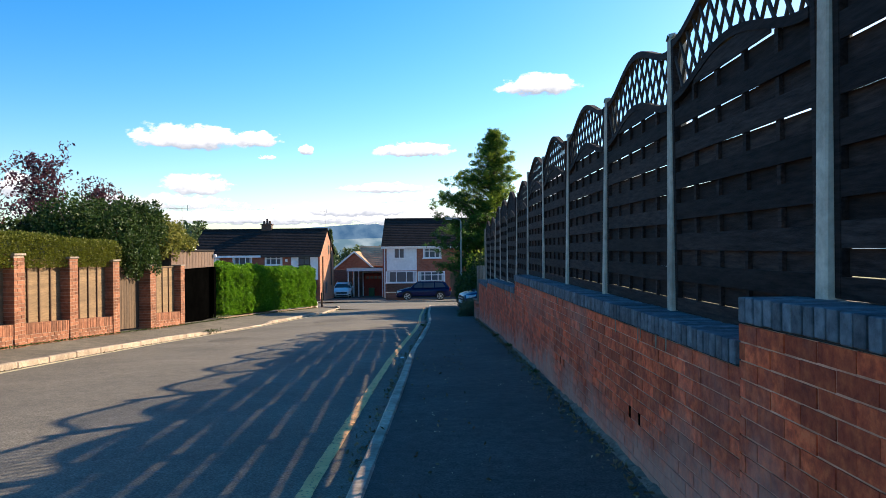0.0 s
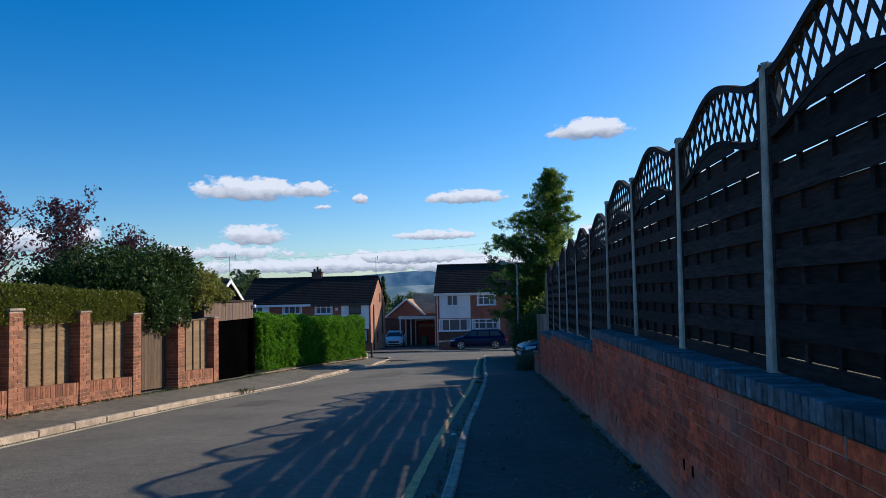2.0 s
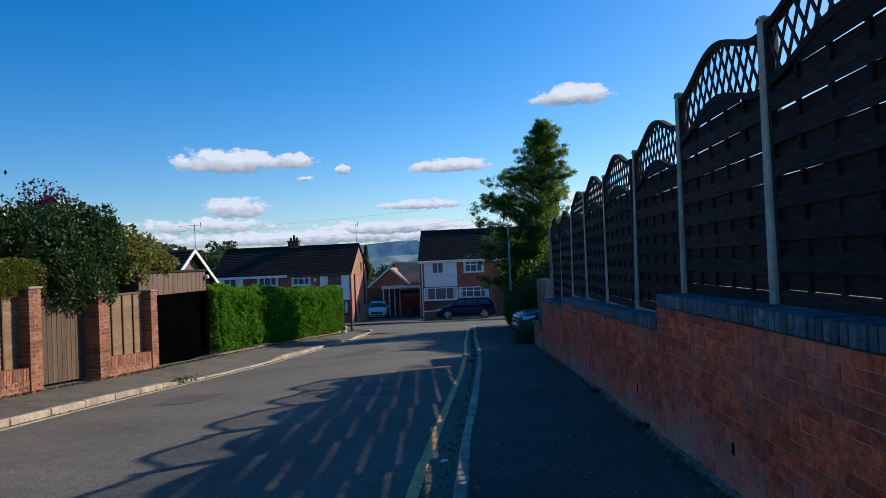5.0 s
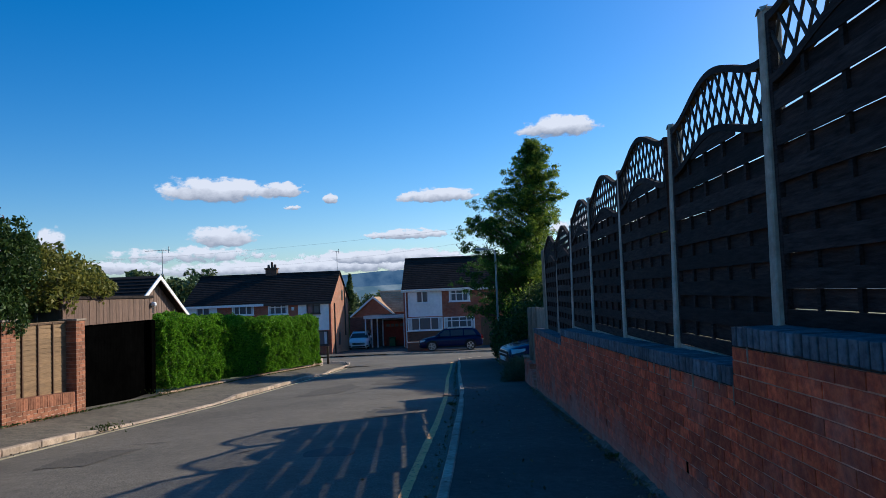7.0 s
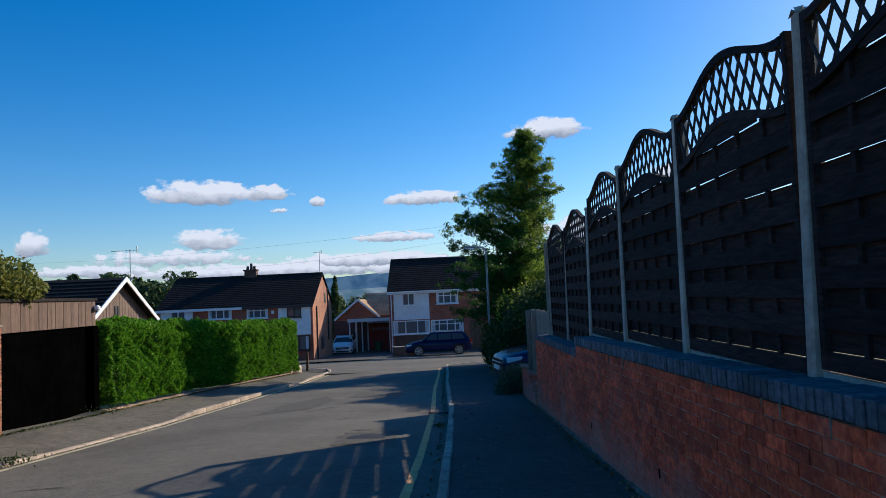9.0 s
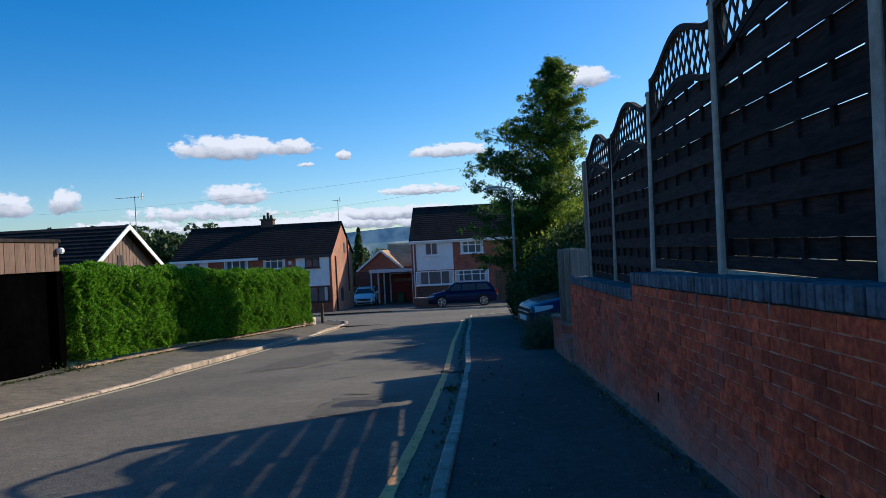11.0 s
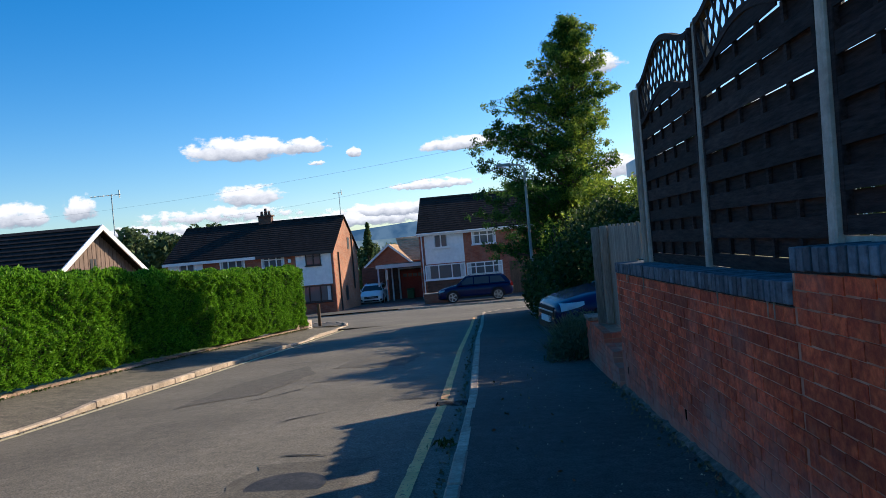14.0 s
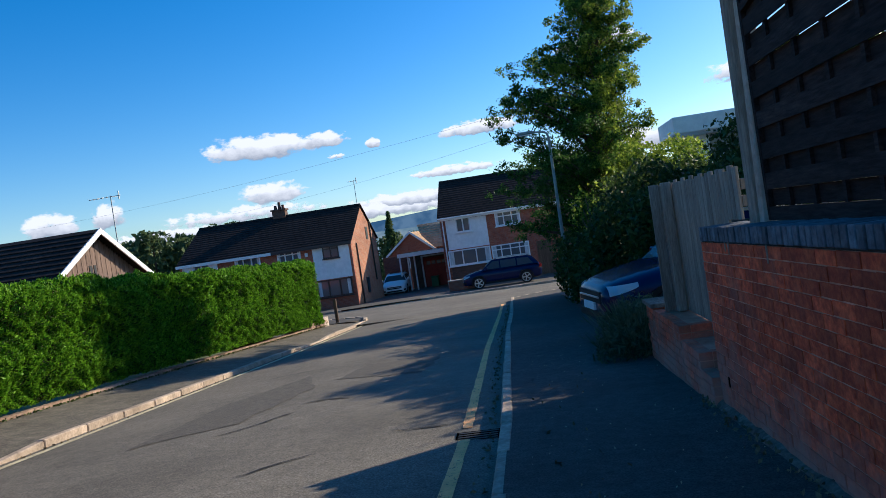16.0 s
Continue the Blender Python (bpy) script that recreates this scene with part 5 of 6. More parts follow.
head = part("lantern", bm, M_GREYPAINT, sl)
part("lens", box_bm(-0.82, -0.48, -0.07, 0.07, 4.835, 4.858, ch=0.008), M_LENS, head)
part("label_plate", box_bm(-0.081, -0.076, -0.04, 0.04, 1.5, 1.6), M_YELLOW, sl)


# ---- cars ----
def car(label, m, paint, L=4.5, W=1.84, H=1.62):
    """A five-door SUV, nose towards +x, origin on the ground under its middle."""
    root = thing("parked_car", label, "car")
    hw = W / 2
    # along the length: share of it, share of the half width, underside and shoulder
    st = np.array([(-0.5, 0.78, 0.42, 0.80), (-0.492, 0.88, 0.32, 0.92), (-0.47, 0.94, 0.25, 1.03), (-0.42, 0.975, 0.22, 1.06), (-0.30, 1.0, 0.21, 1.06), (0.0, 1.0, 0.21, 1.04), (0.20, 1.0, 0.21, 1.05),
                   (0.28, 0.995, 0.21, 1.03), (0.37, 0.985, 0.22, 0.945), (0.43, 0.95, 0.22, 0.875), (0.465, 0.89, 0.22, 0.82), (0.487, 0.80, 0.24, 0.77), (0.5, 0.66, 0.29, 0.70)])

    def skin(x, s, lift=0.0):
        """A point of the body's skin at x; s: turn about its long axis in radians, 0 sideways, pi / 2 up."""
        w, z0, z1 = (float(np.interp(x / L, st[:, 0], st[:, k])) for k in (1, 2, 3))
        c, q = math.cos(s), math.sin(s)
        e = 0.36
        zc, hh = (z0 + z1) / 2, (z1 - z0) / 2
        return Vector((x, (w * hw + lift) * math.copysign(abs(c) ** e, c), zc + (hh + lift) * math.copysign(abs(q) ** (0.55 if q > 0 else e), q)))

    arches = [(-L * 0.30, 0.34), (L * 0.30, 0.34)]
    xs = sorted(set(np.round(np.concatenate([np.linspace(-L / 2, L / 2, 70), np.linspace(L * 0.42, L / 2, 12)]), 4)))
    turns = [2 * math.pi * (k + 0.5) / 36 for k in range(36)]
    bm = bmesh.new()
    rings = [[bm.verts.new(skin(x, w)) for w in turns] for x in xs]
    for r0, r1 in zip(rings, rings[1:]):
        for i in range(36):
            q = (r0[i], r0[(i + 1) % 36], r1[(i + 1) % 36], r1[i])
            c = sum((v.co for v in q), Vector()) / 4
            if abs(c.y) > hw * 0.5 and any(math.hypot(c.x - ax, c.z - az) < 0.385 for ax, az in arches):
                continue
            bm.faces.new(q)
    bm.faces.new(rings[0][::-1])
    bm.faces.new(rings[-1])
    for f in bm.faces:
        f.smooth = True
    body = part("body", bm, paint, root)
    for ax, az in arches:
        for s in (-1, 1):
            bm = bmesh.new()
            for k in range(14):
                a0, a1 = (-0.3 + (math.pi + 0.6) * (k + j) / 14 for j in (0, 1))
                prism(bm, [(ax + math.cos(a0) * 0.365, az + math.sin(a0) * 0.365), (ax + math.cos(a1) * 0.365, az + math.sin(a1) * 0.365), (ax + math.cos(a1) * 0.435, az + math.sin(a1) * 0.435), (ax + math.cos(a0) * 0.435, az + math.sin(a0) * 0.435)],
                      0.07, "y", s * (hw - 0.028) - 0.035)
            part("wheel_arch", bm, M_TRIMBLK, root, "black plastic wheel arch trim")
            part("arch_liner", box_bm(ax - 0.40, ax + 0.40, s * hw * 0.60 - 0.02, s * hw * 0.60 + 0.02, 0.24, 0.76), M_TRIMBLK, root)

    def patch_on(nm, material, x0, x1, low, high, s, label="", lift=0.008, n=12, m=5):
        """A piece laid over the skin between two heights, on one side."""
        bm = bmesh.new()
        grid = []
        for i in range(n + 1):
            x = x0 + (x1 - x0) * i / n
            z0, z1 = (float(np.interp(x / L, st[:, 0], st[:, k])) for k in (2, 3))
            zc, hh = (z0 + z1) / 2, (z1 - z0) / 2
            row = []
            for j in range(m + 1):
                z = low(i / n) + (high(i / n) - low(i / n)) * j / m
                q = max(-0.999, min(0.999, (z - zc) / hh))
                a = math.asin(math.copysign(abs(q) ** (1 / (0.55 if q > 0 else 0.36)), q))
                p = skin(x, a, lift)
                row.append(bm.verts.new((p.x + lift, s * p.y, p.z)))
            grid.append(row)
        for r0, r1 in zip(grid, grid[1:]):
            for j in range(m):
                bm.faces.new((r0[j], r0[j + 1], r1[j + 1], r1[j]))
        bmesh.ops.solidify(bm, geom=list(bm.faces), thickness=0.006)
        return part(nm, bm, material, root, label)

    # cabin
    cab = [(-L * 0.47, 1.02), (-L * 0.40, H - 0.16), (-L * 0.34, H - 0.05), (-L * 0.15, H), (L * 0.05, H - 0.015), (L * 0.11, H - 0.06), (L * 0.26, 0.98)]
    bm = bmesh.new()
    rings = []
    for s in (-1, -0.9, 0.9, 1):
        rings.append([bm.verts.new((x, s * (hw * 0.955 - 0.20 * ((z - 1.0) / (H - 1.0))), z - (0.04 if abs(s) == 1 and z > H - 0.1 else 0))) for x, z in cab])
    for r0, r1 in zip(rings, rings[1:]):
        for i in range(len(cab) - 1):
            bm.faces.new((r0[i], r0[i + 1], r1[i + 1], r1[i]))
    bm.faces.new(rings[0][::-1])
    bm.faces.new(rings[-1])
    part("roof", bm, paint, root)
    zt = H - 0.12

    def side_w(s, pts, nm):
        bm = bmesh.new()
        vs = [bm.verts.new((x, s * (hw * 0.955 - 0.20 * ((z - 1.0) / (H - 1.0)) + 0.006), z)) for x, z in pts]
        bm.faces.new(vs)
        f = bmesh.ops.solidify(bm, geom=list(bm.faces), thickness=0.008)
        part(nm, bm, M_GLASS, root)
    for s in (-1, 1):
        side_w(s, [(L * 0.02, 1.05), (L * 0.215, 1.05), (L * 0.10, zt), (L * 0.02, zt)], "side_window")
        side_w(s, [(-L * 0.19, 1.05), (L * 0.005, 1.05), (L * 0.005, zt), (-L * 0.19, zt)], "side_window")
        side_w(s, [(-L * 0.40, 1.08), (-L * 0.205, 1.05), (-L * 0.205, zt), (-L * 0.345, zt - 0.03)], "quarter_window")
        part("mirror", box_bm(L * 0.17, L * 0.205, s * (hw + 0.09) - 0.09, s * (hw + 0.09) + 0.09, 1.02, 1.17, ch=0.02), paint, root)
        lamp = patch_on("headlight", M_LENS, L * 0.402, L * 0.484, lambda q: 0.745 - 0.115 * q ** 0.8, lambda q: 0.80 - 0.045 * q, s, "clear swept-back headlamp", 0.010)
        for q in (0.40, 0.72):
            bmq = bmesh.new()
            c = skin(L * (0.402 + 0.082 * q), 0.62)
            tube(bmq, [(c.x - 0.03, s * (c.y - 0.01), 0.735 - 0.10 * (q - 0.4)), (c.x + 0.012, s * (c.y + 0.020), 0.73 - 0.10 * (q - 0.4))], 0.036, 12)
            one = part("reflector", bmq, M_TRIMBLK, root, "dark round projector lamp")
            one.parent = lamp
        patch_on("fog_lamp_panel", M_TRIMBLK, L * 0.455, L * 0.494, lambda q: 0.36, lambda q: 0.47, s, "", 0.008, 6, 3)
        patch_on("door_seam", M_TRIMBLK, L * 0.198, L * 0.200, lambda q: 0.33, lambda q: 1.0, s, "", 0.003, 1, 8)
        patch_on("door_seam", M_TRIMBLK, -L * 0.005, -L * 0.003, lambda q: 0.33, lambda q: 1.0, s, "", 0.003, 1, 8)
        patch_on("door_handle", paint, -L * 0.03 - 0.05, -L * 0.03 + 0.09, lambda q: 0.885, lambda q: 0.91, s, "", 0.02, 3, 2)
        part("tail_light", box_bm(-L / 2 - 0.012, -L / 2 + 0.14, s * hw * 0.82 - 0.17, s * hw * 0.82 + 0.17, 0.78, 0.98, ch=0.02), M_TAIL, root, "red tail lamp")
        part("sill_trim", box_bm(-L * 0.2, L * 0.2, s * hw - 0.012, s * hw + 0.012, 0.24, 0.36, ch=0.005), M_TRIMBLK, root)
        part("roof_rail", box_bm(-L * 0.33, L * 0.05, s * (hw - 0.27) - 0.02, s * (hw - 0.27) + 0.02, H - 0.02, H + 0.03, ch=0.008), M_ALLOY, root)
    for nm, pts in (("windscreen", [(L * 0.253, 1.0), (L * 0.118, H - 0.075)]), ("rear_window", [(-L * 0.462, 1.08), (-L * 0.405, H - 0.18)])):
        (xa, za), (xb, zc) = pts
        d = 0.012 if nm == "windscreen" else -0.012
        bm = bmesh.new()
        wa, wc = hw * 0.955 - 0.04, hw * 0.955 - 0.25
        vs = [bm.verts.new(q) for q in ((xa + d, -wa, za), (xa + d, wa, za), (xb + d, wc, zc), (xb + d, -wc, zc))]
        bm.faces.new(vs)
        bmesh.ops.solidify(bm, geom=list(bm.faces), thickness=0.008)
        part(nm, bm, M_GLASS, root)
    part("grille", box_bm(L * 0.490, L * 0.503, -0.52, 0.52, 0.53, 0.69, ch=0.006), M_TRIMBLK, root)
    part("grille_bar", box_bm(L * 0.495, L * 0.507, -0.48, 0.48, 0.60, 0.625, ch=0.004), M_ALLOY, root)
    part("bumper_intake", box_bm(L * 0.485, L * 0.503, -0.56, 0.56, 0.31, 0.41, ch=0.006), M_TRIMBLK, root)
    part("number_plate", box_bm(L * 0.499, L * 0.508, -0.26, 0.26, 0.425, 0.53, ch=0.003), M_UPVC, root, "white number plate")
    part("number_plate", box_bm(-L * 0.508, -L * 0.495, -0.26, 0.26, 0.62, 0.73, ch=0.003), M_YELLOW, root, "yellow number plate")
    for x in (-L * 0.30, L * 0.30):
        for s in (-1, 1):
            w = new("wheel")
            w.parent = root
            bm = bmesh.new()
            yc = s * (hw - 0.11)
            tube(bm, [(x, yc - 0.11, 0.34), (x, yc - 0.085, 0.34), (x, yc + 0.085, 0.34), (x, yc + 0.11, 0.34)], [0.29, 0.34, 0.34, 0.29], 24)
            part("tyre", bm, M_RUBBER, w)
            bm = bmesh.new()
            yo = yc + s * 0.112
            for q in range(5):
                a = 2 * math.pi * q / 5
                p = [(x + math.cos(a + da) * r, 0.34 + math.sin(a + da) * r) for da, r in ((-0.5, 0.05), (-0.16, 0.235), (0.16, 0.235), (0.5, 0.05))]
                prism(bm, p, 0.02, "y", yo - 0.01)
            tube(bm, [(x, yo - 0.012, 0.34), (x, yo + 0.014, 0.34)], 0.06, 10)
            for q in range(20):
                a0, a1 = 2 * math.pi * q / 20, 2 * math.pi * (q + 1) / 20
                prism(bm, [(x + math.cos(a0) * 0.225, 0.34 + math.sin(a0) * 0.225), (x + math.cos(a1) * 0.225, 0.34 + math.sin(a1) * 0.225), (x + math.cos(a1) * 0.255, 0.34 + math.sin(a1) * 0.255), (x + math.cos(a0) * 0.255, 0.34 + math.sin(a0) * 0.255)], 0.02, "y", yo - 0.01)
            part("rim", bm, M_ALLOY, w)
    root.matrix_basis = m
    return root


car("dark blue SUV parked nose-out on the drive", pose(3.12, 29.95, gp(30.0) - 0.02, 0, -3.0, 190), M_CARBLUE, 4.4)
car("dark blue estate car parked at the far kerb", pose(-1.35, 61.6, gp(61.6) + 0.0, 0, 0, 181), M_CARBLUE, 4.55, 1.84, 1.58)
car("white SUV parked nose-out on a drive between the houses", pose(-9.75, 73.6, gp(73.6) - 0.03, 0, 1.5, -86), M_CARWHITE, 4.3, 1.8, 1.46)

# ---- road details ----
# grate and near-level black slab stand in for a dark mossy gutter patch
grate = thing("drain_grate", "cast-iron grate standing in for a dark mossy patch by the kerb", "drain")
gxm, gym = kerb_r(25.05) - 0.20, 25.05
for i in range(6):
    part("bar", box_bm(gxm - 0.17, gxm + 0.17, gym - 0.17 + i * 0.062, gym - 0.14 + i * 0.062, road_z(gxm, gym) - 0.03, road_z(gxm, gym) + 0.005), M_IRON, grate)
part("pit", box_bm(gxm - 0.19, gxm + 0.19, gym - 0.19, gym + 0.19, road_z(gxm, gym) - 0.09, road_z(gxm, gym) + 0.004), M_BLACK, grate)
scrap = bmesh.new()
for i in range(5):
    cuboid(scrap, -0.03 + 0.011 * i, -0.012 + 0.011 * i, -0.025 + 0.006 * (i % 3), 0.02 + 0.005 * (i % 2), 0.002 * i, 0.012 + 0.004 * (i % 3), ch=0.002)
scrap_ob = new("paper_scrap", mesh_of("paper_scrap", scrap, M_UPVC))
scrap_ob.location = (kerb_r(12.2) - 0.14, 12.25, road_z(kerb_r(12.2) - 0.14, 12.25) + 0.002)
tagged(scrap_ob, "crumpled white paper scrap lying in the gutter", "litter")
mh = thing("manhole_cover", "round cast-iron manhole cover in the road", "manhole cover")
mx_, my_ = -1.7, 17.2
bm = bmesh.new()
tube(bm, [(mx_, my_, road_z(mx_, my_) - 0.05), (mx_, my_, road_z(mx_, my_) + 0.012)], 0.31, 28)
part("cover", bm, M_IRON, mh)
mh2 = thing("manhole_cover", "round cast-iron manhole cover in worn asphalt", "manhole cover")
mx_, my_ = -1.45, 21.9
bm = bmesh.new()
tube(bm, [(mx_, my_, road_z(mx_, my_) - 0.05), (mx_, my_, road_z(mx_, my_) + 0.012)], 0.30, 28)
part("cover", bm, M_IRON, mh2)


def patch(name, pts, material, label, lift=0.006):
    """A slightly raised, ragged repair in the road."""
    rng = np.random.default_rng(len(label))
    c = np.mean(np.array(pts), 0)
    out = []
    for (ax, ay), (bx_, by) in zip(pts, pts[1:] + pts[:1]):
        for s in np.arange(0, 1, 0.12):
            out.append((ax + (bx_ - ax) * s + rng.normal() * 0.03, ay + (by - ay) * s + rng.normal() * 0.05))
    vs = [(x, y, road_z(x, y) + lift) for x, y in out] + [(c[0], c[1], road_z(c[0], c[1]) + lift)]
    k = len(out)
    tagged(new(name, quads_mesh(name, vs, [(i, (i + 1) % k, k) for i in range(k)], material)), label, "road patch", kind="structure")


patch("road_patch", [(-4.4, 26.4), (-3.4, 27.2), (-3.2, 29.4), (-3.7, 31.0), (-4.3, 29.0)], M_PATCH, "long darker asphalt repair in the road")
patch("road_patch", [(-3.0, 30.0), (-1.6, 29.6), (-1.5, 31.4), (-2.8, 31.6)], M_PATCH, "squarish asphalt repair in the road")
patch("road_patch", [(-1.9, 21.2), (-1.0, 21.2), (-0.95, 22.7), (-1.9, 22.6)], M_PATCH, "ragged asphalt round a manhole")
patch("road_patch", [(-5.2, 17.0), (-4.6, 17.0), (-4.5, 18.4), (-5.3, 18.2)], M_PATCH, "small dark asphalt repair")

def crack(x, y, ang, steps, width):
    """A wandering open crack, a thin dark ribbon just over the asphalt."""
    vs, fs = [], []
    for i in range(steps + 1):
        w = width * (0.35 + 0.65 * rng_c.uniform()) * (1 if 0 < i < steps else 0.2)
        for s in (-1, 1):
            xx, yy = x - math.sin(ang) * w * s, y + math.cos(ang) * w * s
            vs.append((xx, yy, road_z(xx, yy) + 0.008))
        ang += rng_c.normal() * 0.22
        x, y = x + math.cos(ang) * 0.11, y + math.sin(ang) * 0.16
    fs = [(2 * i, 2 * i + 1, 2 * i + 3, 2 * i + 2) for i in range(steps)]
    tagged(new("road_crack", quads_mesh("road_crack", vs, fs, M_DARKMORTAR)), "dark ragged crack in the worn asphalt", "crack", "cracks in the road", "structure")


rng_c = np.random.default_rng(52)
for x, y, ang, steps, width in ((-3.4, 26.5, 0.6, 14, 0.02), (-2.9, 28.0, 0.2, 10, 0.03), (-2.2, 30.2, 0.9, 16, 0.02), (-4.6, 31.5, 0.4, 12, 0.02), (-1.9, 21.0, 0.3, 9, 0.02), (-1.8, 22.9, 0.1, 8, 0.03), (-2.4, 24.6, 0.5, 10, 0.02), (-5.0, 18.8, 0.2, 10, 0.02), (-5.9, 22.0, 1.2, 20, 0.012), (-3.0, 17.3, 0.2, 7, 0.02), (-1.3, 25.7, 0.2, 9, 0.025), (-3.9, 34.5, 0.7, 14, 0.02)):
    crack(x, y, ang, steps * 3 // 5, width * 1.2)

# litter of stones, dead leaves and grit along the wall's foot and in the gutter
rng = np.random.default_rng(77)
P = []
for k, x_of, w, y0, y1 in ((1300, lambda y: FACE - 0.05, 0.07, -2, 25), (900, lambda y: kerb_r(y) - 0.05, 0.05, 0, 45), (500, lambda y: kerb_l(y) + 0.06, 0.05, 8, 46), (160, lambda y: 0.6, 0.5, 4, 27)):
    y = rng.uniform(y0, y1, k)
    x = np.array([x_of(v) for v in y]) - np.abs(rng.normal(0, w, k)) * (1 if w < 0.4 else 1) * (1 if k != 500 else -1)
    z = np.array([(gp(b) + 0.02 if a > kerb_r(b) + 0.05 else road_z(a, b) + 0.012) for a, b in zip(x, y)])
    P.append(np.stack([x, y, z], 1))
pale_bits = new("paper_scraps", leaf_mesh("paper_scraps", [(x, y, gp(y) + 0.022) for x, y in zip(rng.uniform(0.0, 1.4, 420), rng.uniform(3, 30, 420))], 0.009, M_PALELINE, rng))
tagged(pale_bits, "tiny pale dry scraps scattered on the dark footway", "litter", kind="stuff")
lit = new("leaf_litter", leaf_mesh("leaf_litter", np.concatenate(P), 0.022, M_LITTER, rng))
q = rng.uniform(8, 46, 2600)
moss = new("moss_and_grit", leaf_mesh("moss_and_grit", np.stack([np.array([hx(v) if v > 27 else LX for v in q]) + np.abs(rng.normal(0, 0.07, 2600)) - 0.01, q, np.array([gp(v) + 0.012 for v in q])], 1), 0.028, M_WEED, rng))
tagged(moss, "dark moss and grit along the garden wall's foot", "moss", kind="stuff")
tagged(lit, "dead leaves and grit along the wall and gutters", "litter", kind="stuff")


def weed(x, y, z, n, r, label):
    root = thing("weed", label, "weed", "weeds along the kerbs")
    P = np.array((x, y, z)) + rng.normal(size=(n, 3)) * np.array((r, r, 0.0)) + np.stack([np.zeros(n), np.zeros(n), rng.uniform(0.02, r * 0.9, n)], 1)
    leaf_part("leaves", P, 0.022, M_WEED, root, rng, np.tile((0, 0, 1.0), (n, 1)), "", 3.0)


weed(kerb_l(21.2) + 0.05, 21.15, road_z(kerb_l(21.2), 21.2) + 0.02, 120, 0.14, "tuft of grass growing in the gutter")
weed(-7.9, 27.1, gp(27.1), 130, 0.2, "tuft of grass at the hedge's foot")
weed(kerb_r(22.9) - 0.12, 22.9, road_z(-0.4, 22.9), 34, 0.06, "small weed growing in the gutter")
weed(1.40, 15.6, gp(15.6), 40, 0.04, "small weed at the wall's foot")
weed(1.42, 9.2, gp(9.2), 30, 0.035, "small weed at the wall's foot")
weed(1.42, 12.9, gp(12.9), 40, 0.05, "small weed at the wall's foot")

# ---- the far distance ----
rng = np.random.default_rng(91)


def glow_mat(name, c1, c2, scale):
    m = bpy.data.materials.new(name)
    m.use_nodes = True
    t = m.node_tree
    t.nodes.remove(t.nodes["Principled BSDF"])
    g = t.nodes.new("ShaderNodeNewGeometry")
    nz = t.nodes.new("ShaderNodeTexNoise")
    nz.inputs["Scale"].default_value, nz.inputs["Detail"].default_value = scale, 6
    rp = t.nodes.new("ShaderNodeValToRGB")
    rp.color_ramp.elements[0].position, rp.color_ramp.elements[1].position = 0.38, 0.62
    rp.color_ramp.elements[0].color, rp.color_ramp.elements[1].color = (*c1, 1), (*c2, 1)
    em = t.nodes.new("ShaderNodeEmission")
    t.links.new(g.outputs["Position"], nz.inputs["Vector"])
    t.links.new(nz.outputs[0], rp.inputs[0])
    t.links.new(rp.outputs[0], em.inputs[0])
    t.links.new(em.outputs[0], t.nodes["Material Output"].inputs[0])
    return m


# distance haze is put into these colours, and the ridges glow with it
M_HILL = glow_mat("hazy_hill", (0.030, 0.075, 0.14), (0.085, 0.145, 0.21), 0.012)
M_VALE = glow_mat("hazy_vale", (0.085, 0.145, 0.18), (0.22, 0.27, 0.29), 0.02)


def ridge(name, dist, prof, base_el, material, label):
    """A far ridge: degrees of azimuth and elevation along it."""
    rows = []
    az = np.linspace(prof[0][0], prof[-1][0], 90)
    el = np.interp(az, [p[0] for p in prof], [p[1] for p in prof])
    el = np.convolve(np.pad(el, 3, mode="edge"), np.ones(7) / 7, "valid") + 0.03 * np.sin(az * 5.1) + 0.02 * np.sin(az * 13.7)
    for f, dd in ((0, 0.0), (0.5, 60), (1.0, 160)):
        rows.append([((dist + dd) * math.sin(radians(a)), (dist + dd) * math.cos(radians(a)), (dist + dd) * math.tan(radians(base_el + (e - base_el) * f)) + 1.0) for a, e in zip(az, el)])
    sheet(name, rows, material, label=label, category="hill")


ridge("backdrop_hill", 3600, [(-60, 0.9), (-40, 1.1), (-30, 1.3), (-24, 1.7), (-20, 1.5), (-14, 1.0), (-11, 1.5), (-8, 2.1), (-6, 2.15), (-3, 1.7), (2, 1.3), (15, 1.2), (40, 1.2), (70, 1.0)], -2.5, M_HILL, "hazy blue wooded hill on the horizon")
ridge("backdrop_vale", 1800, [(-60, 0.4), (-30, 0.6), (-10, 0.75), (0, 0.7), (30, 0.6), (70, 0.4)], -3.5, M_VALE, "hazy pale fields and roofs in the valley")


def far_tree(x, y, top, r, conifer, label):
    root = thing("far_tree", label, "tree", "far trees beyond the houses")
    zb = far_z(x, y)
    h = top - zb
    bm = bmesh.new()
    tube(bm, [(x, y, zb), (x, y, zb + h * 0.9)], [0.3, 0.05], 6)
    part("trunk", bm, M_BARK, root)
    P = []
    for i in range(10):
        s = 0.3 + 0.7 * i / 10
        rr = r * ((1 - s) * 1.3 + 0.06) if conifer else r * math.sqrt(max(0.05, 1 - (s - 0.6) ** 2 / 0.18))
        for j in range(4):
            w = rng.uniform(0, 6.28)
            c = np.array((x + math.cos(w) * rr * 0.6, y + math.sin(w) * rr * 0.6, zb + h * s))
            P.append(clump_points(rng, c, (rr * 0.5, rr * 0.5, h * 0.06 + 0.15), 55))
    P = np.concatenate(P)
    P[:, 2] = np.minimum(P[:, 2], top)
    leaf_part("crown", P, 0.34, M_FARTREE, root, rng)


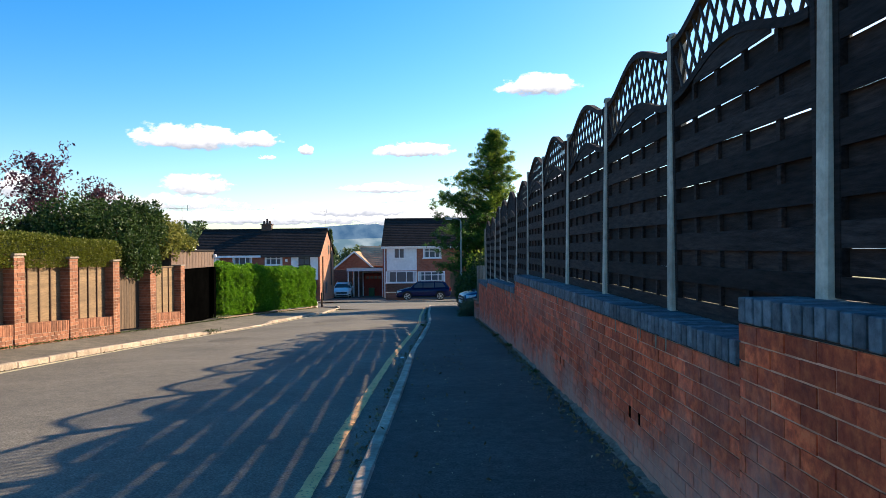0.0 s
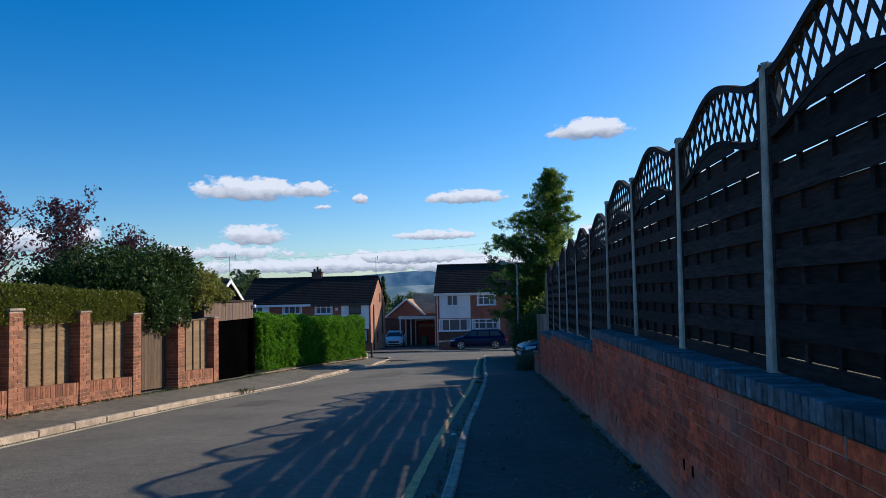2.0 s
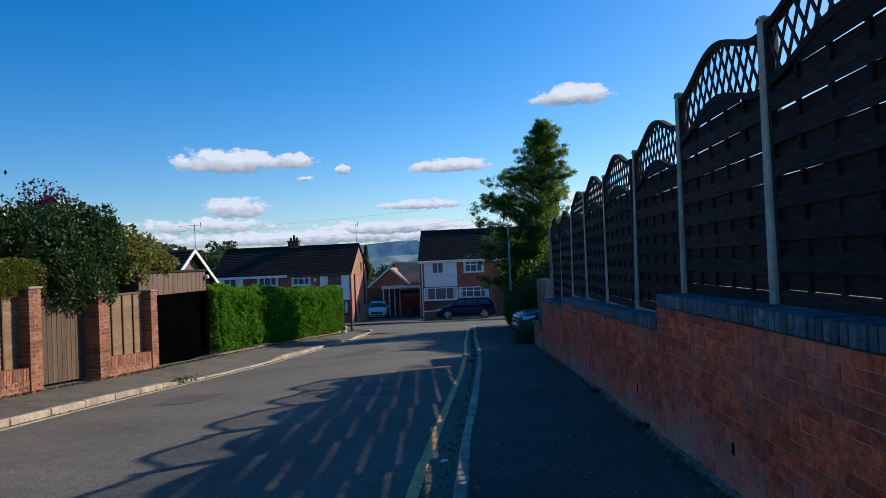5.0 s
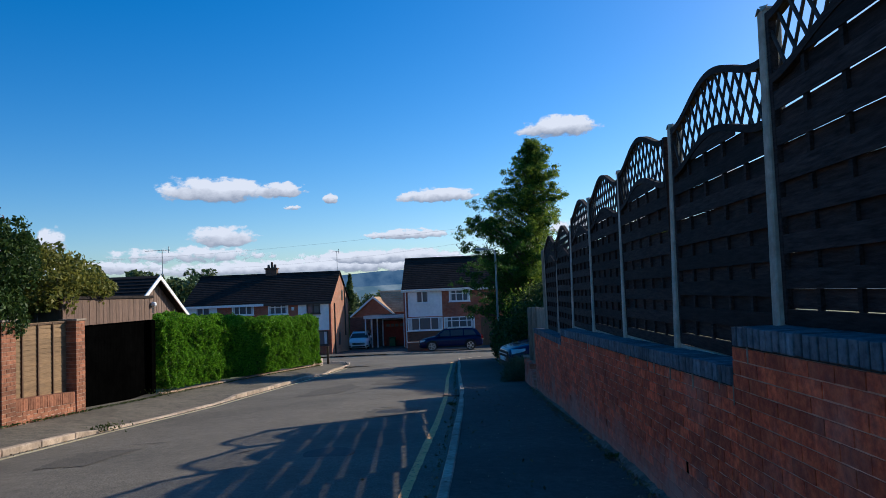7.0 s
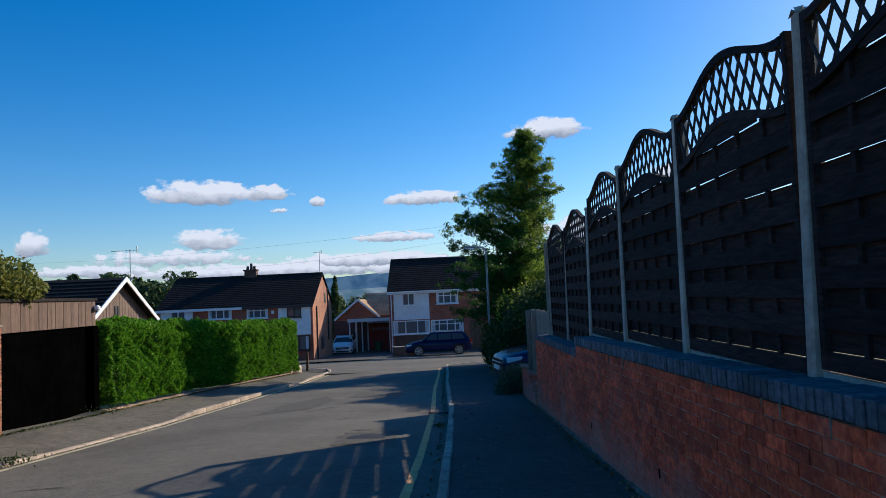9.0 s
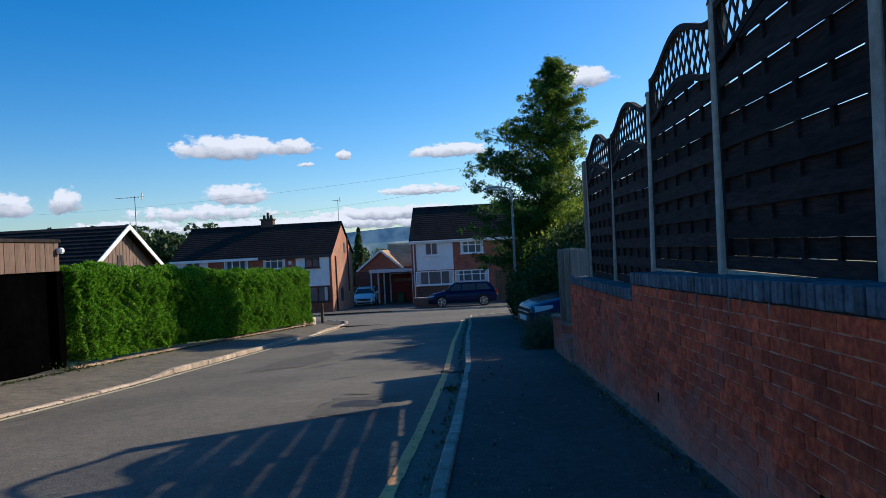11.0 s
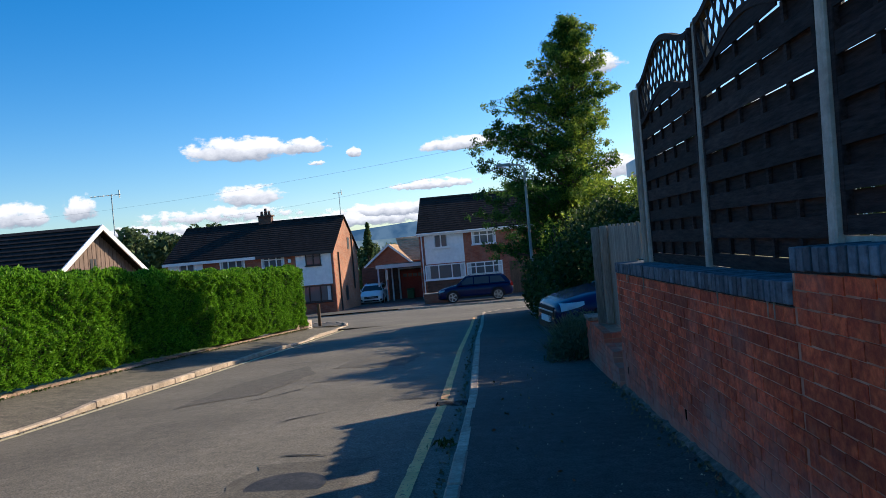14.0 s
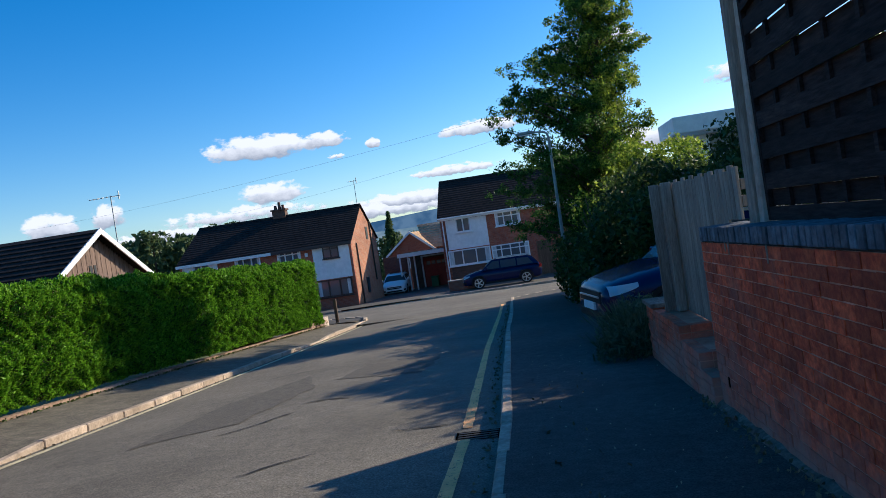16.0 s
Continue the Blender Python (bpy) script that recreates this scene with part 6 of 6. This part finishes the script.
for i in range(13):
    az = -29 + i * 0.85
    d = 110 + 18 * math.sin(i * 2.1)
    far_tree(d * math.sin(radians(az)), d * math.cos(radians(az)), 1.0 + d * math.tan(radians(1.9 + 0.5 * math.sin(i * 1.7))), 3.4, i % 4 == 1, "dark dense tree beyond the bungalow roof")
far_tree(-18.5, 122, 4.6, 1.9, True, "tall dark narrow conifer between the houses")
for i, (az, el, d) in enumerate(((-11.8, 0.2, 130), (-9.5, 0.1, 140), (-8.7, 0.35, 150), (-7.0, 0.2, 145), (-12.6, 0.6, 125), (-6.2, 0.4, 160), (-5.0, 0.3, 150))):
    far_tree(d * math.sin(radians(az)), d * math.cos(radians(az)), 1.0 + d * math.tan(radians(el)), 3.0, False, "distant rounded tree below the houses")


def cloud(az, el, w, h, seed, thick=1.0, cover=0.0):
    """A far cloud: a soft-edged sheet that glows, sunlit white above and shaded greyer below by colour."""
    name = "cloud"
    m = bpy.data.materials.new(name)
    m.use_nodes = True
    t = m.node_tree
    n, lk = t.nodes, t.links
    n.remove(n["Principled BSDF"])
    tc = n.new("ShaderNodeTexCoord")
    mp = n.new("ShaderNodeMapping")
    mp.inputs["Location"].default_value = (seed * 3.7, seed * 1.3, 0)
    mp.inputs["Scale"].default_value = (w / h * 0.55, 0.9, 1) if w > h else (0.8, 0.8, 1)
    lk.new(tc.outputs["Object"], mp.inputs["Vector"])
    nz = n.new("ShaderNodeTexNoise")
    nz.inputs["Scale"].default_value, nz.inputs["Detail"].default_value, nz.inputs["Roughness"].default_value = 1.5, 9, 0.6
    lk.new(mp.outputs[0], nz.inputs["Vector"])
    sp = n.new("ShaderNodeSeparateXYZ")
    lk.new(tc.outputs["Object"], sp.inputs[0])

    def mth(op, a, b):
        q = n.new("ShaderNodeMath")
        q.operation = op
        for i, v in enumerate((a, b)):
            if isinstance(v, (int, float)):
                q.inputs[i].default_value = v
            else:
                lk.new(v, q.inputs[i])
        return q.outputs[0]

    rx = mth("POWER", mth("ABSOLUTE", sp.outputs[0], 0), 2.2)
    below = mth("MULTIPLY", mth("MINIMUM", sp.outputs[1], 0.0), 1.55)
    above = mth("MAXIMUM", sp.outputs[1], 0.0)
    ryy = mth("POWER", mth("ADD", mth("ABSOLUTE", below, 0), above), 2.0)
    fall = mth("SUBTRACT", 1.0, mth("ADD", rx, ryy))
    dens = mth("ADD", mth("MULTIPLY", fall, 0.75 * thick), mth("MULTIPLY", mth("SUBTRACT", nz.outputs[0], 0.5), 2.6))
    mr = n.new("ShaderNodeMapRange")
    mr.interpolation_type = "SMOOTHSTEP"
    mr.inputs[1].default_value, mr.inputs[2].default_value = 0.18 - cover, 0.62 - cover
    lk.new(dens, mr.inputs[0])
    shade = n.new("ShaderNodeMapRange")
    shade.inputs[1].default_value, shade.inputs[2].default_value = -0.55, 0.25
    lk.new(mth("ADD", sp.outputs[1], mth("MULTIPLY", mth("SUBTRACT", nz.outputs[0], 0.5), 1.3)), shade.inputs[0])
    col = n.new("ShaderNodeMix")
    col.data_type = "RGBA"
    col.inputs["A"].default_value, col.inputs["B"].default_value = (0.33, 0.36, 0.41, 1), (1.0, 0.97, 0.92, 1)
    lk.new(shade.outputs[0], col.inputs["Factor"])
    em, tr, mx = n.new("ShaderNodeEmission"), n.new("ShaderNodeBsdfTransparent"), n.new("ShaderNodeMixShader")
    em.inputs[1].default_value = CLOUD
    lk.new(col.outputs["Result"], em.inputs[0])
    lk.new(mr.outputs[0], mx.inputs[0])
    lk.new(tr.outputs[0], mx.inputs[1])
    lk.new(em.outputs[0], mx.inputs[2])
    lk.new(mx.outputs[0], n["Material Output"].inputs[0])
    d = 3000
    a, e = radians(az), radians(el)
    c = Vector((d * math.sin(a) * math.cos(e), 10 + d * math.cos(a) * math.cos(e), 1 + d * math.sin(e)))
    k = 8
    vs = [(-1.5 + 3 * i / k, -1.5 + 3 * j / k, 0.12 * math.cos(i * 0.8) * math.cos(j * 0.8)) for j in range(k + 1) for i in range(k + 1)]
    fs = [(j * (k + 1) + i, j * (k + 1) + i + 1, (j + 1) * (k + 1) + i + 1, (j + 1) * (k + 1) + i) for j in range(k) for i in range(k)]
    ob = new(name, quads_mesh(name, vs, fs, m))
    ob.visible_shadow = False
    ob.matrix_basis = Matrix.LocRotScale(c, (Vector((0, 10, 1)) - c).to_track_quat("Z", "Y"), Vector((d * math.tan(radians(w / 2)), d * math.tan(radians(h / 2)), 30)))
    tagged(ob, "white sunlit cloud with a grey base in the blue sky", "cloud", "clouds", "structure")


CLOUD = 0.74
cloud(-19.0, 8.1, 9.2, 2.6, 1, 1.3, 0.12)
cloud(-14.3, 8.2, 4.2, 1.7, 2, 1.3, 0.08)
cloud(7.6, 12.2, 6.6, 2.2, 3, 1.4, 0.15)
cloud(-2.2, 7.5, 7.0, 1.5, 4, 1.4, 0.12)
cloud(-10.5, 7.5, 1.3, 1.0, 5, 1.8, 0.15)
cloud(-13.4, 6.9, 1.6, 0.5, 6, 1.0, 0.0)
cloud(-18.6, 4.7, 5.5, 2.3, 7, 1.2, 0.05)
cloud(-21.0, 3.4, 13.0, 1.7, 8, 1.0, 0.02)
cloud(-4.5, 4.6, 8.0, 1.1, 9, 1.2, 0.1)
cloud(-7.0, 2.9, 14.0, 1.5, 10, 1.3, 0.15)
cloud(-30.2, 4.4, 2.6, 2.6, 11, 1.3, 0.1)
cloud(-33.8, 4.1, 4.0, 2.4, 12, 1.3, 0.1)
cloud(-26.5, 2.6, 9.0, 1.2, 13, 1.2, 0.1)
cloud(18, 8.2, 7.0, 2.2, 14, 1.2, 0.08)
cloud(-13, 2.3, 26.0, 1.5, 16, 1.2, 0.2)
cloud(0, 2.2, 18.0, 1.4, 17, 1.2, 0.2)
cloud(12, 4.5, 12.0, 2.6, 15, 1.2, 0.1)

# ---- bricks of the retaining wall: last, as they are many ----
rng = np.random.default_rng(8)
full = mesh_of("brick", box_bm(0, 0.1, -0.1085, 0.1085, 0, 0.067), M_BRICK_P)
cope_me = mesh_of("coping_brick", box_bm(-0.012, 0.328, -0.0305, 0.0305, -0.1, 0, ch=0.0035), M_BLUE_P)
vs, fs = [], []
near = 0
HOLES = [(19.0, -0.40), (22.0, -0.66), (16.2, -0.22), (13.2, -0.05), (10.4, 0.10), (7.4, 0.22), (4.6, 0.33), (24.3, -0.78)]
for a, b, z0, z1 in SECTIONS:
    rate = (z1 - z0) / (b - a)
    for i in range(40):
        top = z0 - 0.115 - i * 0.075
        y = a + (0.0 if i % 2 else -0.1125)
        while y < b - 0.01:
            p, q = max(y + 0.003, a), min(y + 0.218, b)
            ym = (p + q) / 2
            zt = top + rate * (ym - a)
            y += 0.225
            if q - p < 0.03 or zt < gp(ym) - 0.05 or ym < -3.5:
                continue
            if any(abs(ym - hy) < 0.16 and abs(zt - 0.033 - hz_) < 0.037 for hy, hz_ in HOLES):
                add_box(vs, fs, FACE, FACE + 0.08, p, q - 0.05, zt - 0.065, zt)
                # a black block fills the hole in place of the shade in it
                part("weep_hole", box_bm(FACE + 0.002, FACE + 0.05, q - 0.047, q + 0.004, zt - 0.072, zt + 0.004), M_BLACK, wall, "weep hole filled in black for its dark inside")
                continue
            out = rng.uniform(-0.004, 0.0015)
            if 17.0 < ym < 20.4 and near < 300 and q - p > 0.2:
                ob = new("brick", full)
                ob.parent = wall
                ob.location = (FACE + out, ym, zt - 0.065)
                near += 1
            else:
                add_box(vs, fs, FACE + out, FACE + 0.1, p - 0.001, q + 0.001, zt - 0.065, zt + 0.002)
tagged(new("brickwork", quads_mesh("brickwork", vs, fs, M_BRICK_I)), kind="stuff").parent = wall
for a, b, z0, z1 in SECTIONS:
    y = a + 0.037
    while y < b - 0.02:
        if y > -1:
            ob = new("coping_brick", cope_me)
            ob.parent = wall
            ob.location = (FACE - 0.004 + rng.uniform(-0.003, 0.003), y, z0 + (z1 - z0) * (y - a) / (b - a) + rng.uniform(-0.003, 0.003))
        y += 0.0755

# pale lime drips under the coping
rng = np.random.default_rng(19)
for i in range(26):
    y = rng.uniform(3.2, 25.0)
    z = cop(y) - 0.105
    h, w = rng.uniform(0.03, 0.11), rng.uniform(0.003, 0.008)
    bm = bmesh.new()
    prism(bm, [(y - w, z), (y + w * 0.8, z + 0.004), (y + w * 0.5, z - h * 0.5), (y + w * 0.2, z - h), (y - w * 0.3, z - h * 0.8), (y - w * 1.2, z - h * 0.3)], 0.008, "x", FACE - 0.0075)
    part("lime_drip", bm, M_MORTARW, wall, "pale lime drip")
